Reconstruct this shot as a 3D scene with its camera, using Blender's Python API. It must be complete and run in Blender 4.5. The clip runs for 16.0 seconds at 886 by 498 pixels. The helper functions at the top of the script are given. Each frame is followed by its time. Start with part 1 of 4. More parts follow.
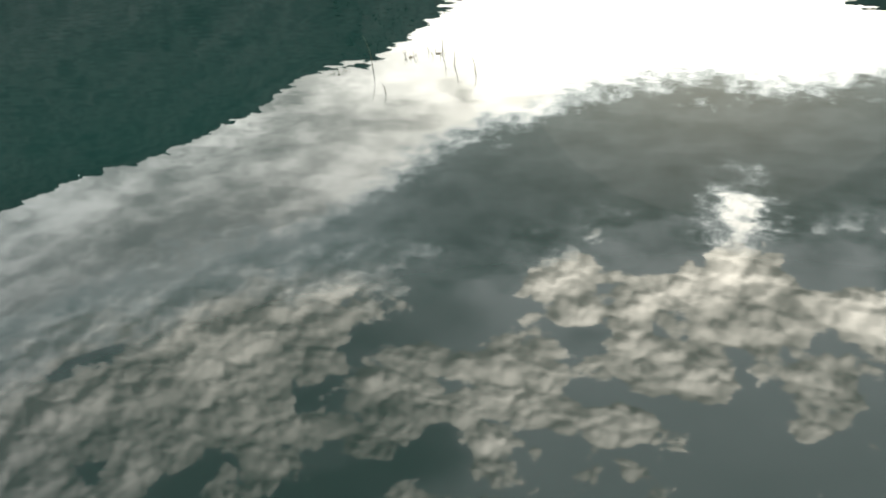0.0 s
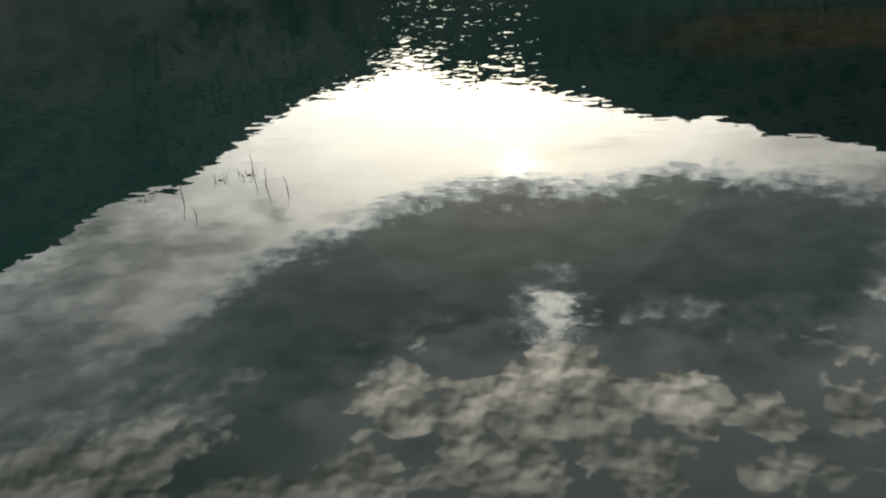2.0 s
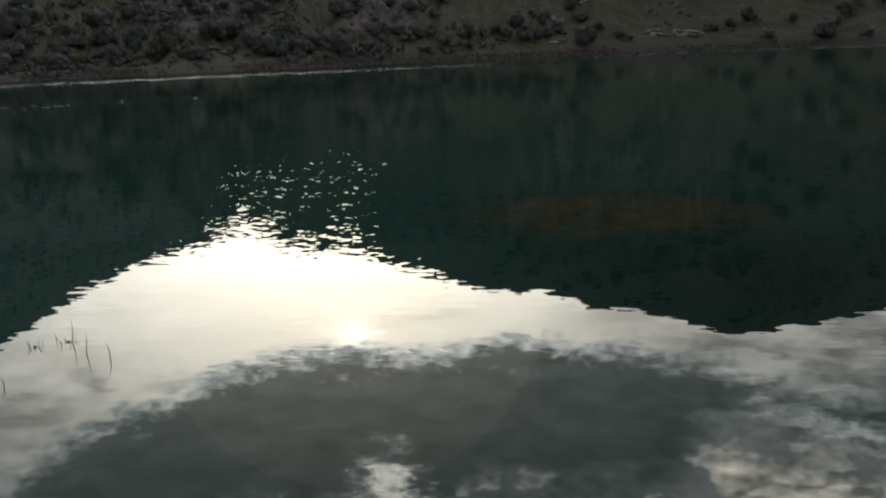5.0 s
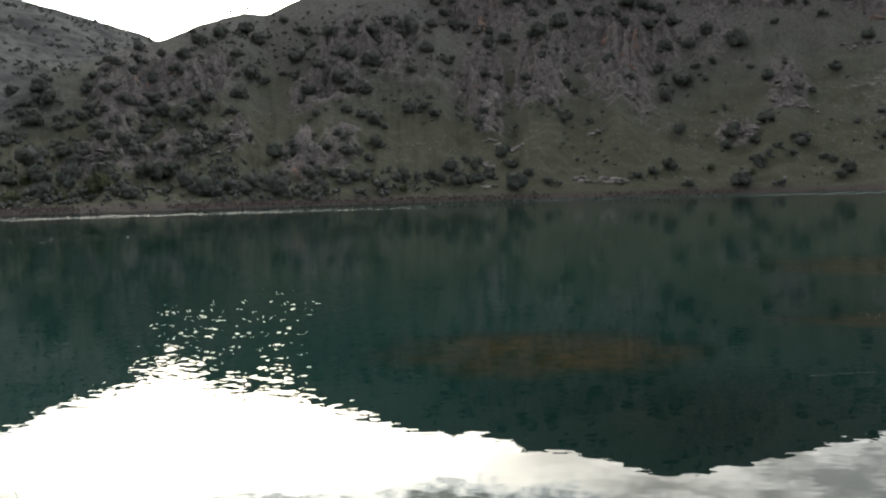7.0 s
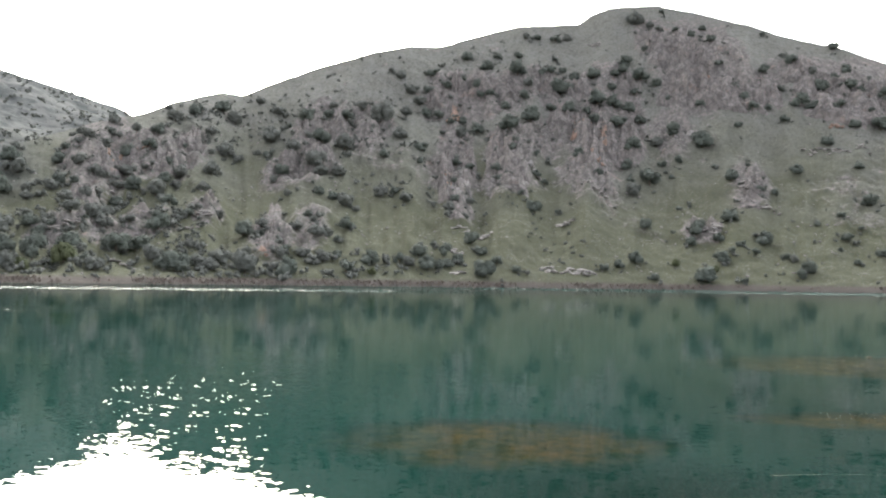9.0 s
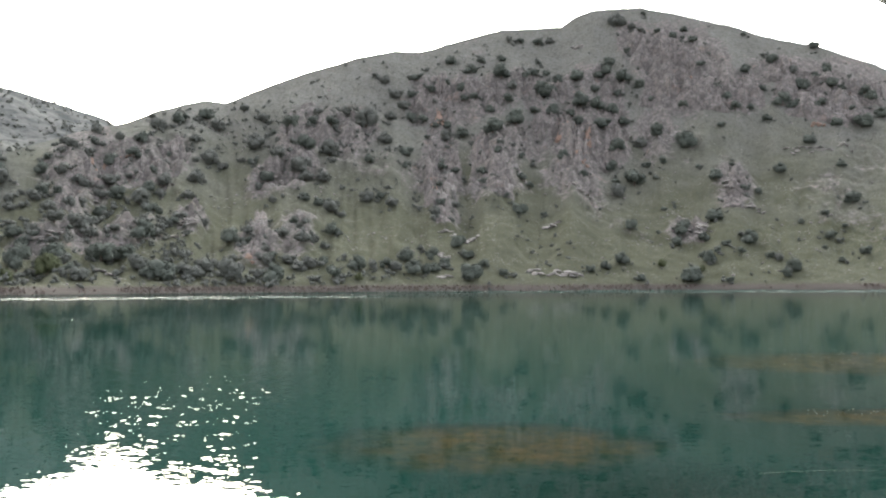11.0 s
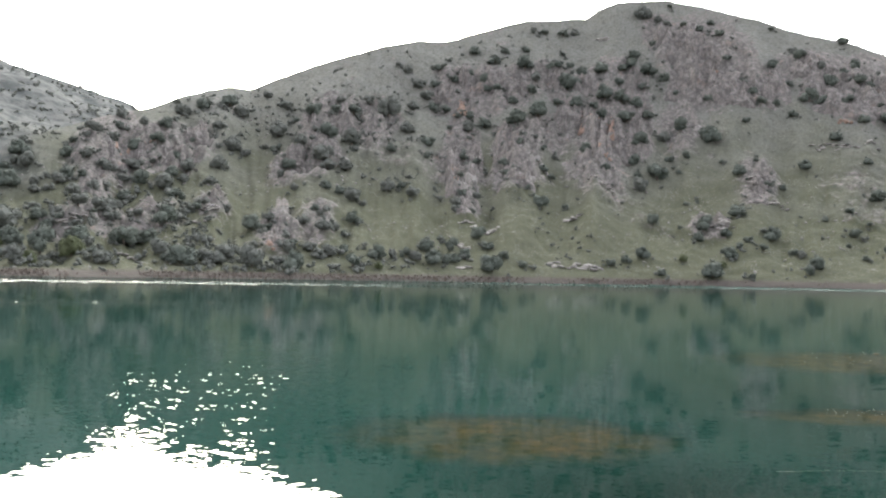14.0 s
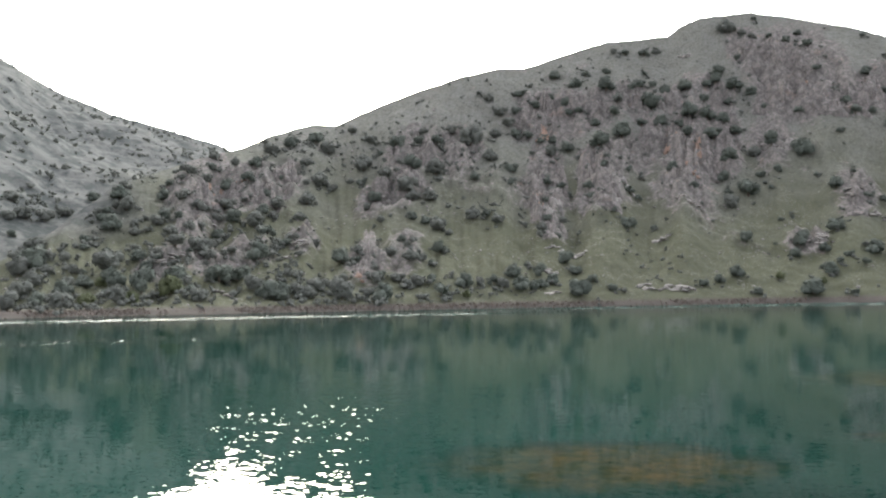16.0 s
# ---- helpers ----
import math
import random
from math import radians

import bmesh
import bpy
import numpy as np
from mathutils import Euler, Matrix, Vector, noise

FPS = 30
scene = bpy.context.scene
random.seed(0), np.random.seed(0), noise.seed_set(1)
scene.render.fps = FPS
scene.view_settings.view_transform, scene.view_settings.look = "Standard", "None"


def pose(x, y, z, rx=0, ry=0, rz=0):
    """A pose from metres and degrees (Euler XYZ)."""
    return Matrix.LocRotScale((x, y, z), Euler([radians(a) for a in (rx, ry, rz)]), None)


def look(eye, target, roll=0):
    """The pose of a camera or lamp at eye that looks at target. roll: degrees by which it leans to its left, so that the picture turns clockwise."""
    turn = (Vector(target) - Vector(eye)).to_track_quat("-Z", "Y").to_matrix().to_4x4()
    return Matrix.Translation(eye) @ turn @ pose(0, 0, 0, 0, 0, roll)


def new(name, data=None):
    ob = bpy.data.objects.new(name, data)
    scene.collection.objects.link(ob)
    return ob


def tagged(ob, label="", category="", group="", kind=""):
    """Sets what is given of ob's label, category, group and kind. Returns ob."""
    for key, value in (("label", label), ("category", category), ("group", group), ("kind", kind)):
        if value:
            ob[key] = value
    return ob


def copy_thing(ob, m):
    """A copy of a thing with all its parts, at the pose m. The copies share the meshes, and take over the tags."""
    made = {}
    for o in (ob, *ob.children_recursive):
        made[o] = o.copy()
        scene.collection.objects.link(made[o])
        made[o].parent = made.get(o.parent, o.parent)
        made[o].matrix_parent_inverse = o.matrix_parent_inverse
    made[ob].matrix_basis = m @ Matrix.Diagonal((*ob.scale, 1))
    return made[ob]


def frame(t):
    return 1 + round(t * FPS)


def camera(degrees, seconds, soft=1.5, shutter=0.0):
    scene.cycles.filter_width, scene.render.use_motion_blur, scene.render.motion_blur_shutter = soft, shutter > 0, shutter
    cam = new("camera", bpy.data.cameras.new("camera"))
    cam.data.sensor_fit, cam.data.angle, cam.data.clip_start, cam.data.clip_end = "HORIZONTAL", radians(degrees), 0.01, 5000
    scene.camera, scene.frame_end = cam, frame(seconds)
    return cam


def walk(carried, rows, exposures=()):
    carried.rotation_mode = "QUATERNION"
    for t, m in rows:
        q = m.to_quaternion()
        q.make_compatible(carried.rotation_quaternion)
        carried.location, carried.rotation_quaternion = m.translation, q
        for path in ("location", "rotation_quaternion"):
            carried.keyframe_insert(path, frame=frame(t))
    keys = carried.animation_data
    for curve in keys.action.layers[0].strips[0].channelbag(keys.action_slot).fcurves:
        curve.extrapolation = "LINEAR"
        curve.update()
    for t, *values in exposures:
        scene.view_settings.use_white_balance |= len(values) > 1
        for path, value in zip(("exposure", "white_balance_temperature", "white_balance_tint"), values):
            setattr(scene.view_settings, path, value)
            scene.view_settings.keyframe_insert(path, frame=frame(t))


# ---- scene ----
cam = camera(53.65, 16.0, soft=2.1)
EYE = (0.0, 0.0, 3.0)
TURN = [
    (0.0, 31.17, -28.78, 7.07),
    (0.5, 27.00, -27.39, 7.20),
    (1.0, 24.40, -25.73, 6.26),
    (1.5, 21.73, -24.19, 6.31),
    (2.0, 18.66, -22.78, 6.13),
    (2.5, 16.49, -21.65, 4.44),
    (3.0, 14.74, -20.24, 3.93),
    (3.5, 13.11, -18.63, 4.08),
    (4.0, 11.77, -16.90, 3.02),
    (4.5, 10.38, -14.94, 2.37),
    (5.0, 8.71, -12.48, 2.35),
    (7.5, 3.93, -1.71, 1.24),
    (8.0, 3.37, -0.20, 0.96),
    (8.5, 2.49, 1.13, 0.42),
    (9.0, 2.37, 2.08, -0.79),
    (11.5, 1.29, 2.36, 0.53),
    (12.0, 0.69, 2.07, 0.38),
    (12.5, -0.03, 2.97, 0.07),
    (13.0, 0.30, 3.21, 0.20),
    (13.5, 1.27, 2.88, 0.04),
    (14.0, 2.80, 1.73, -0.99),
    (14.5, 3.90, 1.43, -0.60),
    (15.0, 4.87, 2.61, 0.33),
    (15.5, 5.87, 3.17, 0.76),
    (16.0, 8.57, 3.53, 0.95),
]
walk(cam, [(t, pose(*EYE, 90 + pitch, roll, yaw)) for t, yaw, pitch, roll in TURN],
     exposures=[(0.0, -1.25), (0.8, -1.78), (1.5, -2.2), (2.5, -2.62), (3.5, -2.74), (5.2, -2.57), (7.5, -1.2), (8.0, -0.75), (8.5, -0.3), (8.9, 0.03), (11.3, -0.08), (13.0, 0.1), (15.0, 0.1), (16.0, -0.08)])

# ---- sky and sun ----
SUN_BEARING, SUN_HEIGHT = -15.5, 14.3


class Nodes:
    """Short hand for a node tree."""

    def __init__(self, tree):
        self.tree = tree
        tree.nodes.clear()

    def add(self, kind, operation="", feature="", attribute_name=""):
        node = self.tree.nodes.new(kind)
        if operation:
            node.operation = operation
        if feature:
            node.feature = feature
        if attribute_name:
            node.attribute_name = attribute_name
        return node

    def join(self, value, socket):
        if isinstance(value, bpy.types.NodeSocket):
            self.tree.links.new(value, socket)
        else:
            socket.default_value = value

    def math(self, op, a, b=0.0, c=0.0, clamp=False):
        node = self.add("ShaderNodeMath", operation=op)
        node.use_clamp = clamp
        for value, socket in zip((a, b, c), node.inputs):
            self.join(value, socket)
        return node.outputs[0]

    def step(self, value, low, high):
        node = self.add("ShaderNodeMapRange")
        node.interpolation_type = "SMOOTHSTEP"
        for v, s in zip((value, low, high, 0.0, 1.0), node.inputs):
            self.join(v, s)
        return node.outputs[0]

    def blend(self, fac, a, b):
        node = self.add("ShaderNodeMix")
        node.data_type = "RGBA"
        self.join(fac, node.inputs[0])
        for value, socket in ((a, node.inputs[6]), (b, node.inputs[7])):
            self.join(value if isinstance(value, bpy.types.NodeSocket) else (*value, 1.0), socket)
        return node.outputs[2]

    def noise(self, vector, scale, detail=4.0, rough=0.55, warp=0.0, colour=False):
        node = self.add("ShaderNodeTexNoise")
        if vector is not None:
            self.tree.links.new(vector, node.inputs["Vector"])
        node.inputs["Scale"].default_value, node.inputs["Detail"].default_value = scale, detail
        node.inputs["Roughness"].default_value, node.inputs["Distortion"].default_value = rough, warp
        return node.outputs["Color" if colour else "Fac"]

    def vmath(self, op, a, b=(0, 0, 0), scale=1.0):
        node = self.add("ShaderNodeVectorMath", operation=op)
        self.join(a, node.inputs[0])
        self.join(b, node.inputs[1])
        self.join(scale, node.inputs[3])
        return node.outputs[1] if op in ("DOT_PRODUCT", "LENGTH") else node.outputs[0]

    def split(self, vector):
        node = self.add("ShaderNodeSeparateXYZ")
        self.tree.links.new(vector, node.inputs[0])
        return node.outputs[0], node.outputs[1], node.outputs[2]

    def vec(self, x, y, z):
        node = self.add("ShaderNodeCombineXYZ")
        for value, socket in zip((x, y, z), node.inputs):
            self.join(value, socket)
        return node.outputs[0]


sb, sh = radians(SUN_BEARING), radians(SUN_HEIGHT)
SUN_WAY = Vector((math.sin(sb) * math.cos(sh), math.cos(sb) * math.cos(sh), math.sin(sh)))

world = bpy.data.worlds.new("sky")
scene.world = world
world.use_nodes = True
n = Nodes(world.node_tree)
sky = n.add("ShaderNodeTexSky")
sky.sky_type, sky.sun_disc = "NISHITA", False
sky.sun_elevation, sky.sun_rotation, sky.dust_density = sh, sb, 2.0
way = n.add("ShaderNodeTexCoord").outputs["Generated"]
wx, wy, wz = n.split(way)
up = n.math("MAXIMUM", wz, 0.03)
height = n.math("MULTIPLY", n.math("ARCSINE", up), 57.2958)
bearing = n.math("MULTIPLY", n.math("ARCTAN2", wx, wy), 57.2958)
apart = n.math("MULTIPLY", n.math("ARCCOSINE", n.vmath("DOT_PRODUCT", way, tuple(SUN_WAY))), 57.2958)
layer = n.vec(n.math("DIVIDE", wx, up), n.math("DIVIDE", wy, up), 0.0)
broad = n.noise(layer, 2.4, 4.0, 0.55)
lumps = n.noise(layer, 7.0, 8.0, 0.6)
wisps = n.noise(layer, 19.0, 6.0, 0.65)
dome = n.vec(n.math("MULTIPLY", bearing, 0.040), n.math("MULTIPLY", height, 0.066), 0.0)
crimped = n.vmath("ADD", dome, n.vmath("SCALE", n.noise(dome, 9.0, 4.0, 0.6, 0.0, True), scale=0.045))


def knobs(where):
    """Rounded heads of cumulus."""
    node = n.add("ShaderNodeTexVoronoi", feature="SMOOTH_F1")
    n.join(where, node.inputs["Vector"])
    for socket, value in (("Scale", 6.8), ("Detail", 2.0), ("Roughness", 0.5), ("Smoothness", 0.2)):
        node.inputs[socket].default_value = value
    return node.outputs["Distance"]


heads = knobs(crimped)
relief = n.math("SUBTRACT", knobs(n.vmath("ADD", crimped, (0.008, 0.022, 0.0))), heads)
billow = n.math("SUBTRACT", 0.45, heads)
sx, sy, _ = n.split(n.noise(layer, 3.6, 6.0, 0.62, 0.0, True))
towards = n.math("EXPONENT", n.math("DIVIDE", apart, -20.0))
ahead = n.step(wy, -0.1, 0.5)
bearing_w = n.math("MULTIPLY_ADD", n.math("SUBTRACT", sx, 0.5), 6.0, bearing)
height_w = n.math("MULTIPLY_ADD", n.math("SUBTRACT", sy, 0.5), 3.5, height)


def cloud(b, h, wide, tall):
    """A soft mass of cloud round a bearing and a height."""
    u = n.math("DIVIDE", n.math("SUBTRACT", bearing_w, b), wide)
    v = n.math("DIVIDE", n.math("SUBTRACT", height_w, h), tall)
    return n.math("EXPONENT", n.math("MULTIPLY", n.math("ADD", n.math("MULTIPLY", u, u), n.math("MULTIPLY", v, v)), -1.0))


def heap(masses):
    total = 0.0
    for share, *where in masses:
        total = n.math("MULTIPLY_ADD", cloud(*where), share, total)
    return total


# the grey bank of cloud above the hills, with its bright lower rim
off = n.math("ADD", bearing, 13.0)
lift = n.math("MULTIPLY_ADD", n.step(off, -2.0, 2.0), -0.0044, 0.0066)
rim = n.math("MINIMUM", n.math("MULTIPLY_ADD", n.math("MULTIPLY", off, off), lift, 18.6), 25.5)
leftward = n.math("SUBTRACT", 1.0, n.step(bearing, -50.0, -30.0))
tossed = n.math("MULTIPLY_ADD", n.math("SUBTRACT", broad, 0.5), 6.0, height)
tossed = n.math("MULTIPLY_ADD", n.math("SUBTRACT", wisps, 0.5), 4.0, tossed)
above = n.math("SUBTRACT", tossed, rim)
bank_low = n.step(above, -0.9, 1.6)
bank_high = n.step(n.math("MULTIPLY_ADD", n.math("MULTIPLY_ADD", n.step(bearing, 2.0, 12.0), 0.85, leftward), 8.0, n.math("MULTIPLY_ADD", n.math("SUBTRACT", lumps, 0.5), 6.0, above)), 7.0, 13.0)
glow = n.math("MULTIPLY_ADD", n.math("EXPONENT", n.math("DIVIDE", n.math("MULTIPLY", apart, apart), -420.0)), 17.0,
              n.math("MULTIPLY_ADD", towards, 13.0, 9.0))
DIM = [(0.8, -32.5, 18.6, 0.9, 1.0), (0.7, -45.0, 17.6, 2.8, 0.9), (0.8, -36.8, 19.8, 3.2, 0.7), (0.6, -41.0, 18.8, 2.5, 0.8), (0.5, -47.0, 20.5, 3.0, 1.0), (0.35, -52.0, 20.5, 3.0, 0.8),
       (0.5, -27.8, 19.6, 1.6, 0.4), (0.3, -57.0, 23.5, 4.0, 1.0), (0.3, -10.0, 17.0, 3.0, 0.6), (0.35, 2.0, 16.8, 4.0, 0.6), (0.5, 9.0, 18.4, 4.0, 0.8)]
dimmed = n.math("MINIMUM", heap(DIM), 1.0)
haze = n.math("MULTIPLY", n.step(n.math("MULTIPLY_ADD", lumps, 0.4, n.math("MULTIPLY", broad, 0.6)), 0.36, 0.60), n.math("MULTIPLY_ADD", n.step(apart, 11.0, 30.0), 0.66, 0.08))
glow = n.math("MULTIPLY", n.math("MULTIPLY", glow, n.math("SUBTRACT", 1.12, haze)), n.math("SUBTRACT", 1.0, n.math("MULTIPLY", dimmed, 0.68)))
grey = n.math("MULTIPLY_ADD", towards, 1.6, 1.95)
grey = n.math("MULTIPLY", grey, n.math("MULTIPLY_ADD", lumps, 1.9, 0.05))
grey = n.math("MULTIPLY", grey, n.math("SUBTRACT", 3.3, n.math("MULTIPLY", n.step(bearing, -54.0, -29.0), 2.3)))
# heads of cumulus and the gaps between them: weight, bearing, height, half-widths of both
CUMULUS_AHEAD = [(1.0, -26.0, 31.0, 4.4, 1.3), (1.0, -19.2, 32.3, 3.0, 1.1), (1.2, -12.8, 31.5, 2.7, 2.4), (1.1, -12.3, 34.2, 3.2, 1.5),
                 (1.0, -15.6, 34.4, 2.4, 1.5), (1.0, -24.8, 33.3, 3.0, 0.8), (1.0, -21.4, 34.3, 1.6, 1.0), (1.1, -20.2, 36.7, 4.0, 1.3),
                 (1.0, -16.9, 37.8, 2.4, 1.2), (1.0, -6.8, 36.4, 1.9, 1.3), (0.9, -7.6, 39.3, 1.5, 0.8), (0.9, -7.0, 32.5, 2.2, 0.7),
                 (0.9, -4.4, 33.8, 2.0, 0.8), (0.9, -29.6, 38.3, 3.6, 1.4), (0.9, -27.6, 40.2, 2.3, 1.0), (0.75, -31.0, 35.8, 3.0, 1.8)]
CUMULUS_WIDE = [(1.0, -22.5, 41.2, 2.8, 1.3), (0.9, -34.4, 41.8, 1.8, 2.0), (0.8, -21.0, 43.6, 1.5, 0.7), (0.6, 6.4, 25.8, 2.2, 1.2),
                (1.1, 14.8, 22.3, 3.4, 1.5), (0.9, 12.0, 27.0, 3.4, 1.3), (0.35, 4.0, 28.8, 3.0, 0.8), (0.25, -6.2, 28.0, 2.8, 1.2),
                (0.9, -5.0, 32.5, 2.2, 1.2), (0.6, -2.4, 34.4, 2.2, 1.0), (0.6, 1.4, 33.5, 2.2, 1.5), (0.5, 6.5, 32.0, 3.0, 1.5),
                (0.5, 3.5, 37.0, 3.0, 1.6), (0.8, -9.0, 37.2, 2.2, 1.0), (0.5, -39.0, 38.0, 4.0, 2.5), (0.5, 18.0, 26.0, 5.0, 5.0)]
GAPS = [(0.8, -24.8, 34.9, 2.0, 0.7), (0.6, -14.0, 33.0, 0.8, 0.6), (1.0, -35.0, 32.6, 3.6, 2.4), (1.0, -37.6, 41.2, 2.0, 2.4),
        (1.3, -62.0, 29.9, 2.4, 0.9), (1.1, -60.5, 25.0, 3.0, 0.9), (1.2, -49.7, 23.4, 3.2, 0.9), (0.9, -47.0, 36.2, 3.0, 0.9),
        (1.1, -63.5, 36.2, 2.4, 1.0), (1.3, -57.5, 38.8, 4.0, 1.3), (1.3, -44.0, 41.8, 5.0, 1.5), (1.3, -52.0, 42.5, 9.0, 1.6), (0.9, -1.0, 31.0, 2.6, 1.3),
        (0.7, 4.5, 34.6, 1.8, 0.8), (0.8, -18.3, 29.4, 2.4, 1.1), (0.8, -8.5, 30.0, 1.6, 1.6), (0.8, -42.0, 33.5, 3.5, 1.8), (0.45, -43.0, 38.0, 5.0, 3.0)]
bright, dark = heap(CUMULUS_AHEAD + CUMULUS_WIDE), heap(GAPS)
field = n.math("SUBTRACT", 1.0, n.step(n.math("MULTIPLY_ADD", n.math("SUBTRACT", broad, 0.5), 30.0, bearing_w), -48.0, -30.0))
swell = n.math("MULTIPLY", n.math("SUBTRACT", lumps, 0.5), 0.9)
swell = n.math("MULTIPLY_ADD", n.math("SUBTRACT", wisps, 0.5), 0.6, swell)
swell = n.math("MULTIPLY_ADD", billow, 0.9, swell)
cover = n.math("ADD", n.math("MULTIPLY_ADD", n.math("MINIMUM", bright, 1.2), 1.0, n.math("MULTIPLY", dark, -0.8)), n.math("MULTIPLY_ADD", field, 0.86, n.math("ADD", swell, 0.67)))
body = n.step(cover, 0.46, 0.64)
thick = n.step(cover, 0.55, 1.6)
veil = n.math("MULTIPLY", n.math("MULTIPLY_ADD", lumps, 3.2, 8.2), n.math("SUBTRACT", 1.0, n.math("MULTIPLY", field, 0.62)))
veil = n.math("MULTIPLY", veil, n.math("SUBTRACT", 1.0, n.math("MULTIPLY", n.math("MINIMUM", dark, 1.0), 0.42)))
lit = n.math("MULTIPLY_ADD", thick, 7.5, 11.3)
lit = n.math("MULTIPLY", lit, n.math("MINIMUM", n.math("MAXIMUM", n.math("MULTIPLY_ADD", relief, 2.3, 1.0), 0.45), 1.5))
lit = n.math("MULTIPLY", lit, n.math("MULTIPLY_ADD", n.step(n.noise(dome, 3.2, 3.0, 0.5), 0.3, 0.7), 0.55, n.math("MULTIPLY_ADD", lumps, 1.0, 0.22)))
lit = n.math("MULTIPLY", lit, n.math("SUBTRACT", 1.15, n.math("MULTIPLY", field, 0.54)))
lit = n.math("MULTIPLY", lit, n.math("MULTIPLY_ADD", towards, 1.3, 0.85))
puffs = n.math("ADD", n.math("MULTIPLY", veil, n.math("SUBTRACT", 1.0, body)), n.math("MULTIPLY", lit, body))
bank_high = n.math("MAXIMUM", bank_high, n.math("MULTIPLY", body, n.step(above, 8.0, 11.0)))
spot_b = n.math("DIVIDE", n.math("MULTIPLY_ADD", n.math("SUBTRACT", wisps, 0.5), 9.0, n.math("ADD", bearing, 13.9)), 1.5)
spot_h = n.math("DIVIDE", n.math("MULTIPLY_ADD", n.math("SUBTRACT", lumps, 0.5), 9.0, n.math("SUBTRACT", height, 27.4)), 1.5)
spot = n.math("EXPONENT", n.math("MULTIPLY", n.math("ADD", n.math("MULTIPLY", spot_b, spot_b), n.math("MULTIPLY", spot_h, spot_h)), -1.0))
overhead = n.math("MULTIPLY_ADD", lumps, 2.6, 0.2)
fade = n.math("MULTIPLY", ahead, n.math("SUBTRACT", 1.0, n.step(height, 43.0, 60.0)))
puffs = n.math("ADD", n.math("MULTIPLY", puffs, fade), n.math("MULTIPLY", overhead, n.math("SUBTRACT", 1.0, fade)))
low_part = n.math("ADD", n.math("MULTIPLY", glow, n.math("SUBTRACT", 1.0, bank_low)), n.math("MULTIPLY", grey, bank_low))
low_part = n.math("MULTIPLY_ADD", cloud(-15.3, 17.6, 1.6, 0.9), 26.0, low_part)
low_part = n.math("MULTIPLY", low_part, n.math("MULTIPLY_ADD", ahead, 0.74, 0.26))
amount = n.math("ADD", n.math("MULTIPLY", low_part, n.math("SUBTRACT", 1.0, bank_high)), n.math("MULTIPLY", puffs, bank_high))
amount = n.math("MULTIPLY_ADD", spot, 44.0, amount)
tint = n.blend(n.math("MULTIPLY", n.math("POWER", towards, 0.7), n.math("SUBTRACT", 1.0, n.math("MULTIPLY", n.math("MULTIPLY", bank_low, n.math("SUBTRACT", 1.0, n.math("MULTIPLY", bank_high, body))), 0.95))), (0.955, 0.985, 0.985), (1.10, 1.0, 0.80))
tint = n.blend(n.math("MULTIPLY", n.math("MULTIPLY", body, bank_high), 0.6, 0.0, True), tint, (1.10, 1.0, 0.82))
tint = n.blend(n.math("MULTIPLY", bank_low, n.math("SUBTRACT", 1.0, bank_high)), tint, (0.91, 1.0, 0.985))
tint = n.blend(spot, tint, (1.05, 1.0, 0.88))
tint = n.blend(ahead, (1.0, 0.98, 1.06), tint)
clouds = n.vmath("SCALE", tint, scale=amount)
air = n.vmath("SCALE", sky.outputs[0], scale=0.08)
backdrop = n.add("ShaderNodeBackground")
n.join(n.vmath("ADD", clouds, air), backdrop.inputs[0])
n.tree.links.new(backdrop.outputs[0], n.add("ShaderNodeOutputWorld").inputs[0])

sun_data = bpy.data.lights.new("sun", "SUN")
sun_data.energy, sun_data.angle, sun_data.color = 0.12, radians(26.0), (1.0, 0.94, 0.84)
sun = new("sun", sun_data)
sun.matrix_world = look(SUN_WAY * 50, (0, 0, 0))


# ---- materials ----
def material(name):
    mat = bpy.data.materials.new(name)
    mat.use_nodes = True
    return mat, Nodes(mat.node_tree)


def surface(n, colour, rough=0.8, normal=None, gloss=0.3):
    shader = n.add("ShaderNodeBsdfPrincipled")
    n.join(colour if isinstance(colour, bpy.types.NodeSocket) else (*colour, 1.0), shader.inputs["Base Color"])
    n.join(rough, shader.inputs["Roughness"])
    shader.inputs["Specular IOR Level"].default_value = gloss
    if normal is not None:
        n.tree.links.new(normal, shader.inputs["Normal"])
    n.tree.links.new(shader.outputs[0], n.add("ShaderNodeOutputMaterial").inputs[0])


def bump(n, height, strength, distance):
    node = n.add("ShaderNodeBump")
    node.inputs["Strength"].default_value, node.inputs["Distance"].default_value = strength, distance
    n.tree.links.new(height, node.inputs["Height"])
    return node.outputs[0]


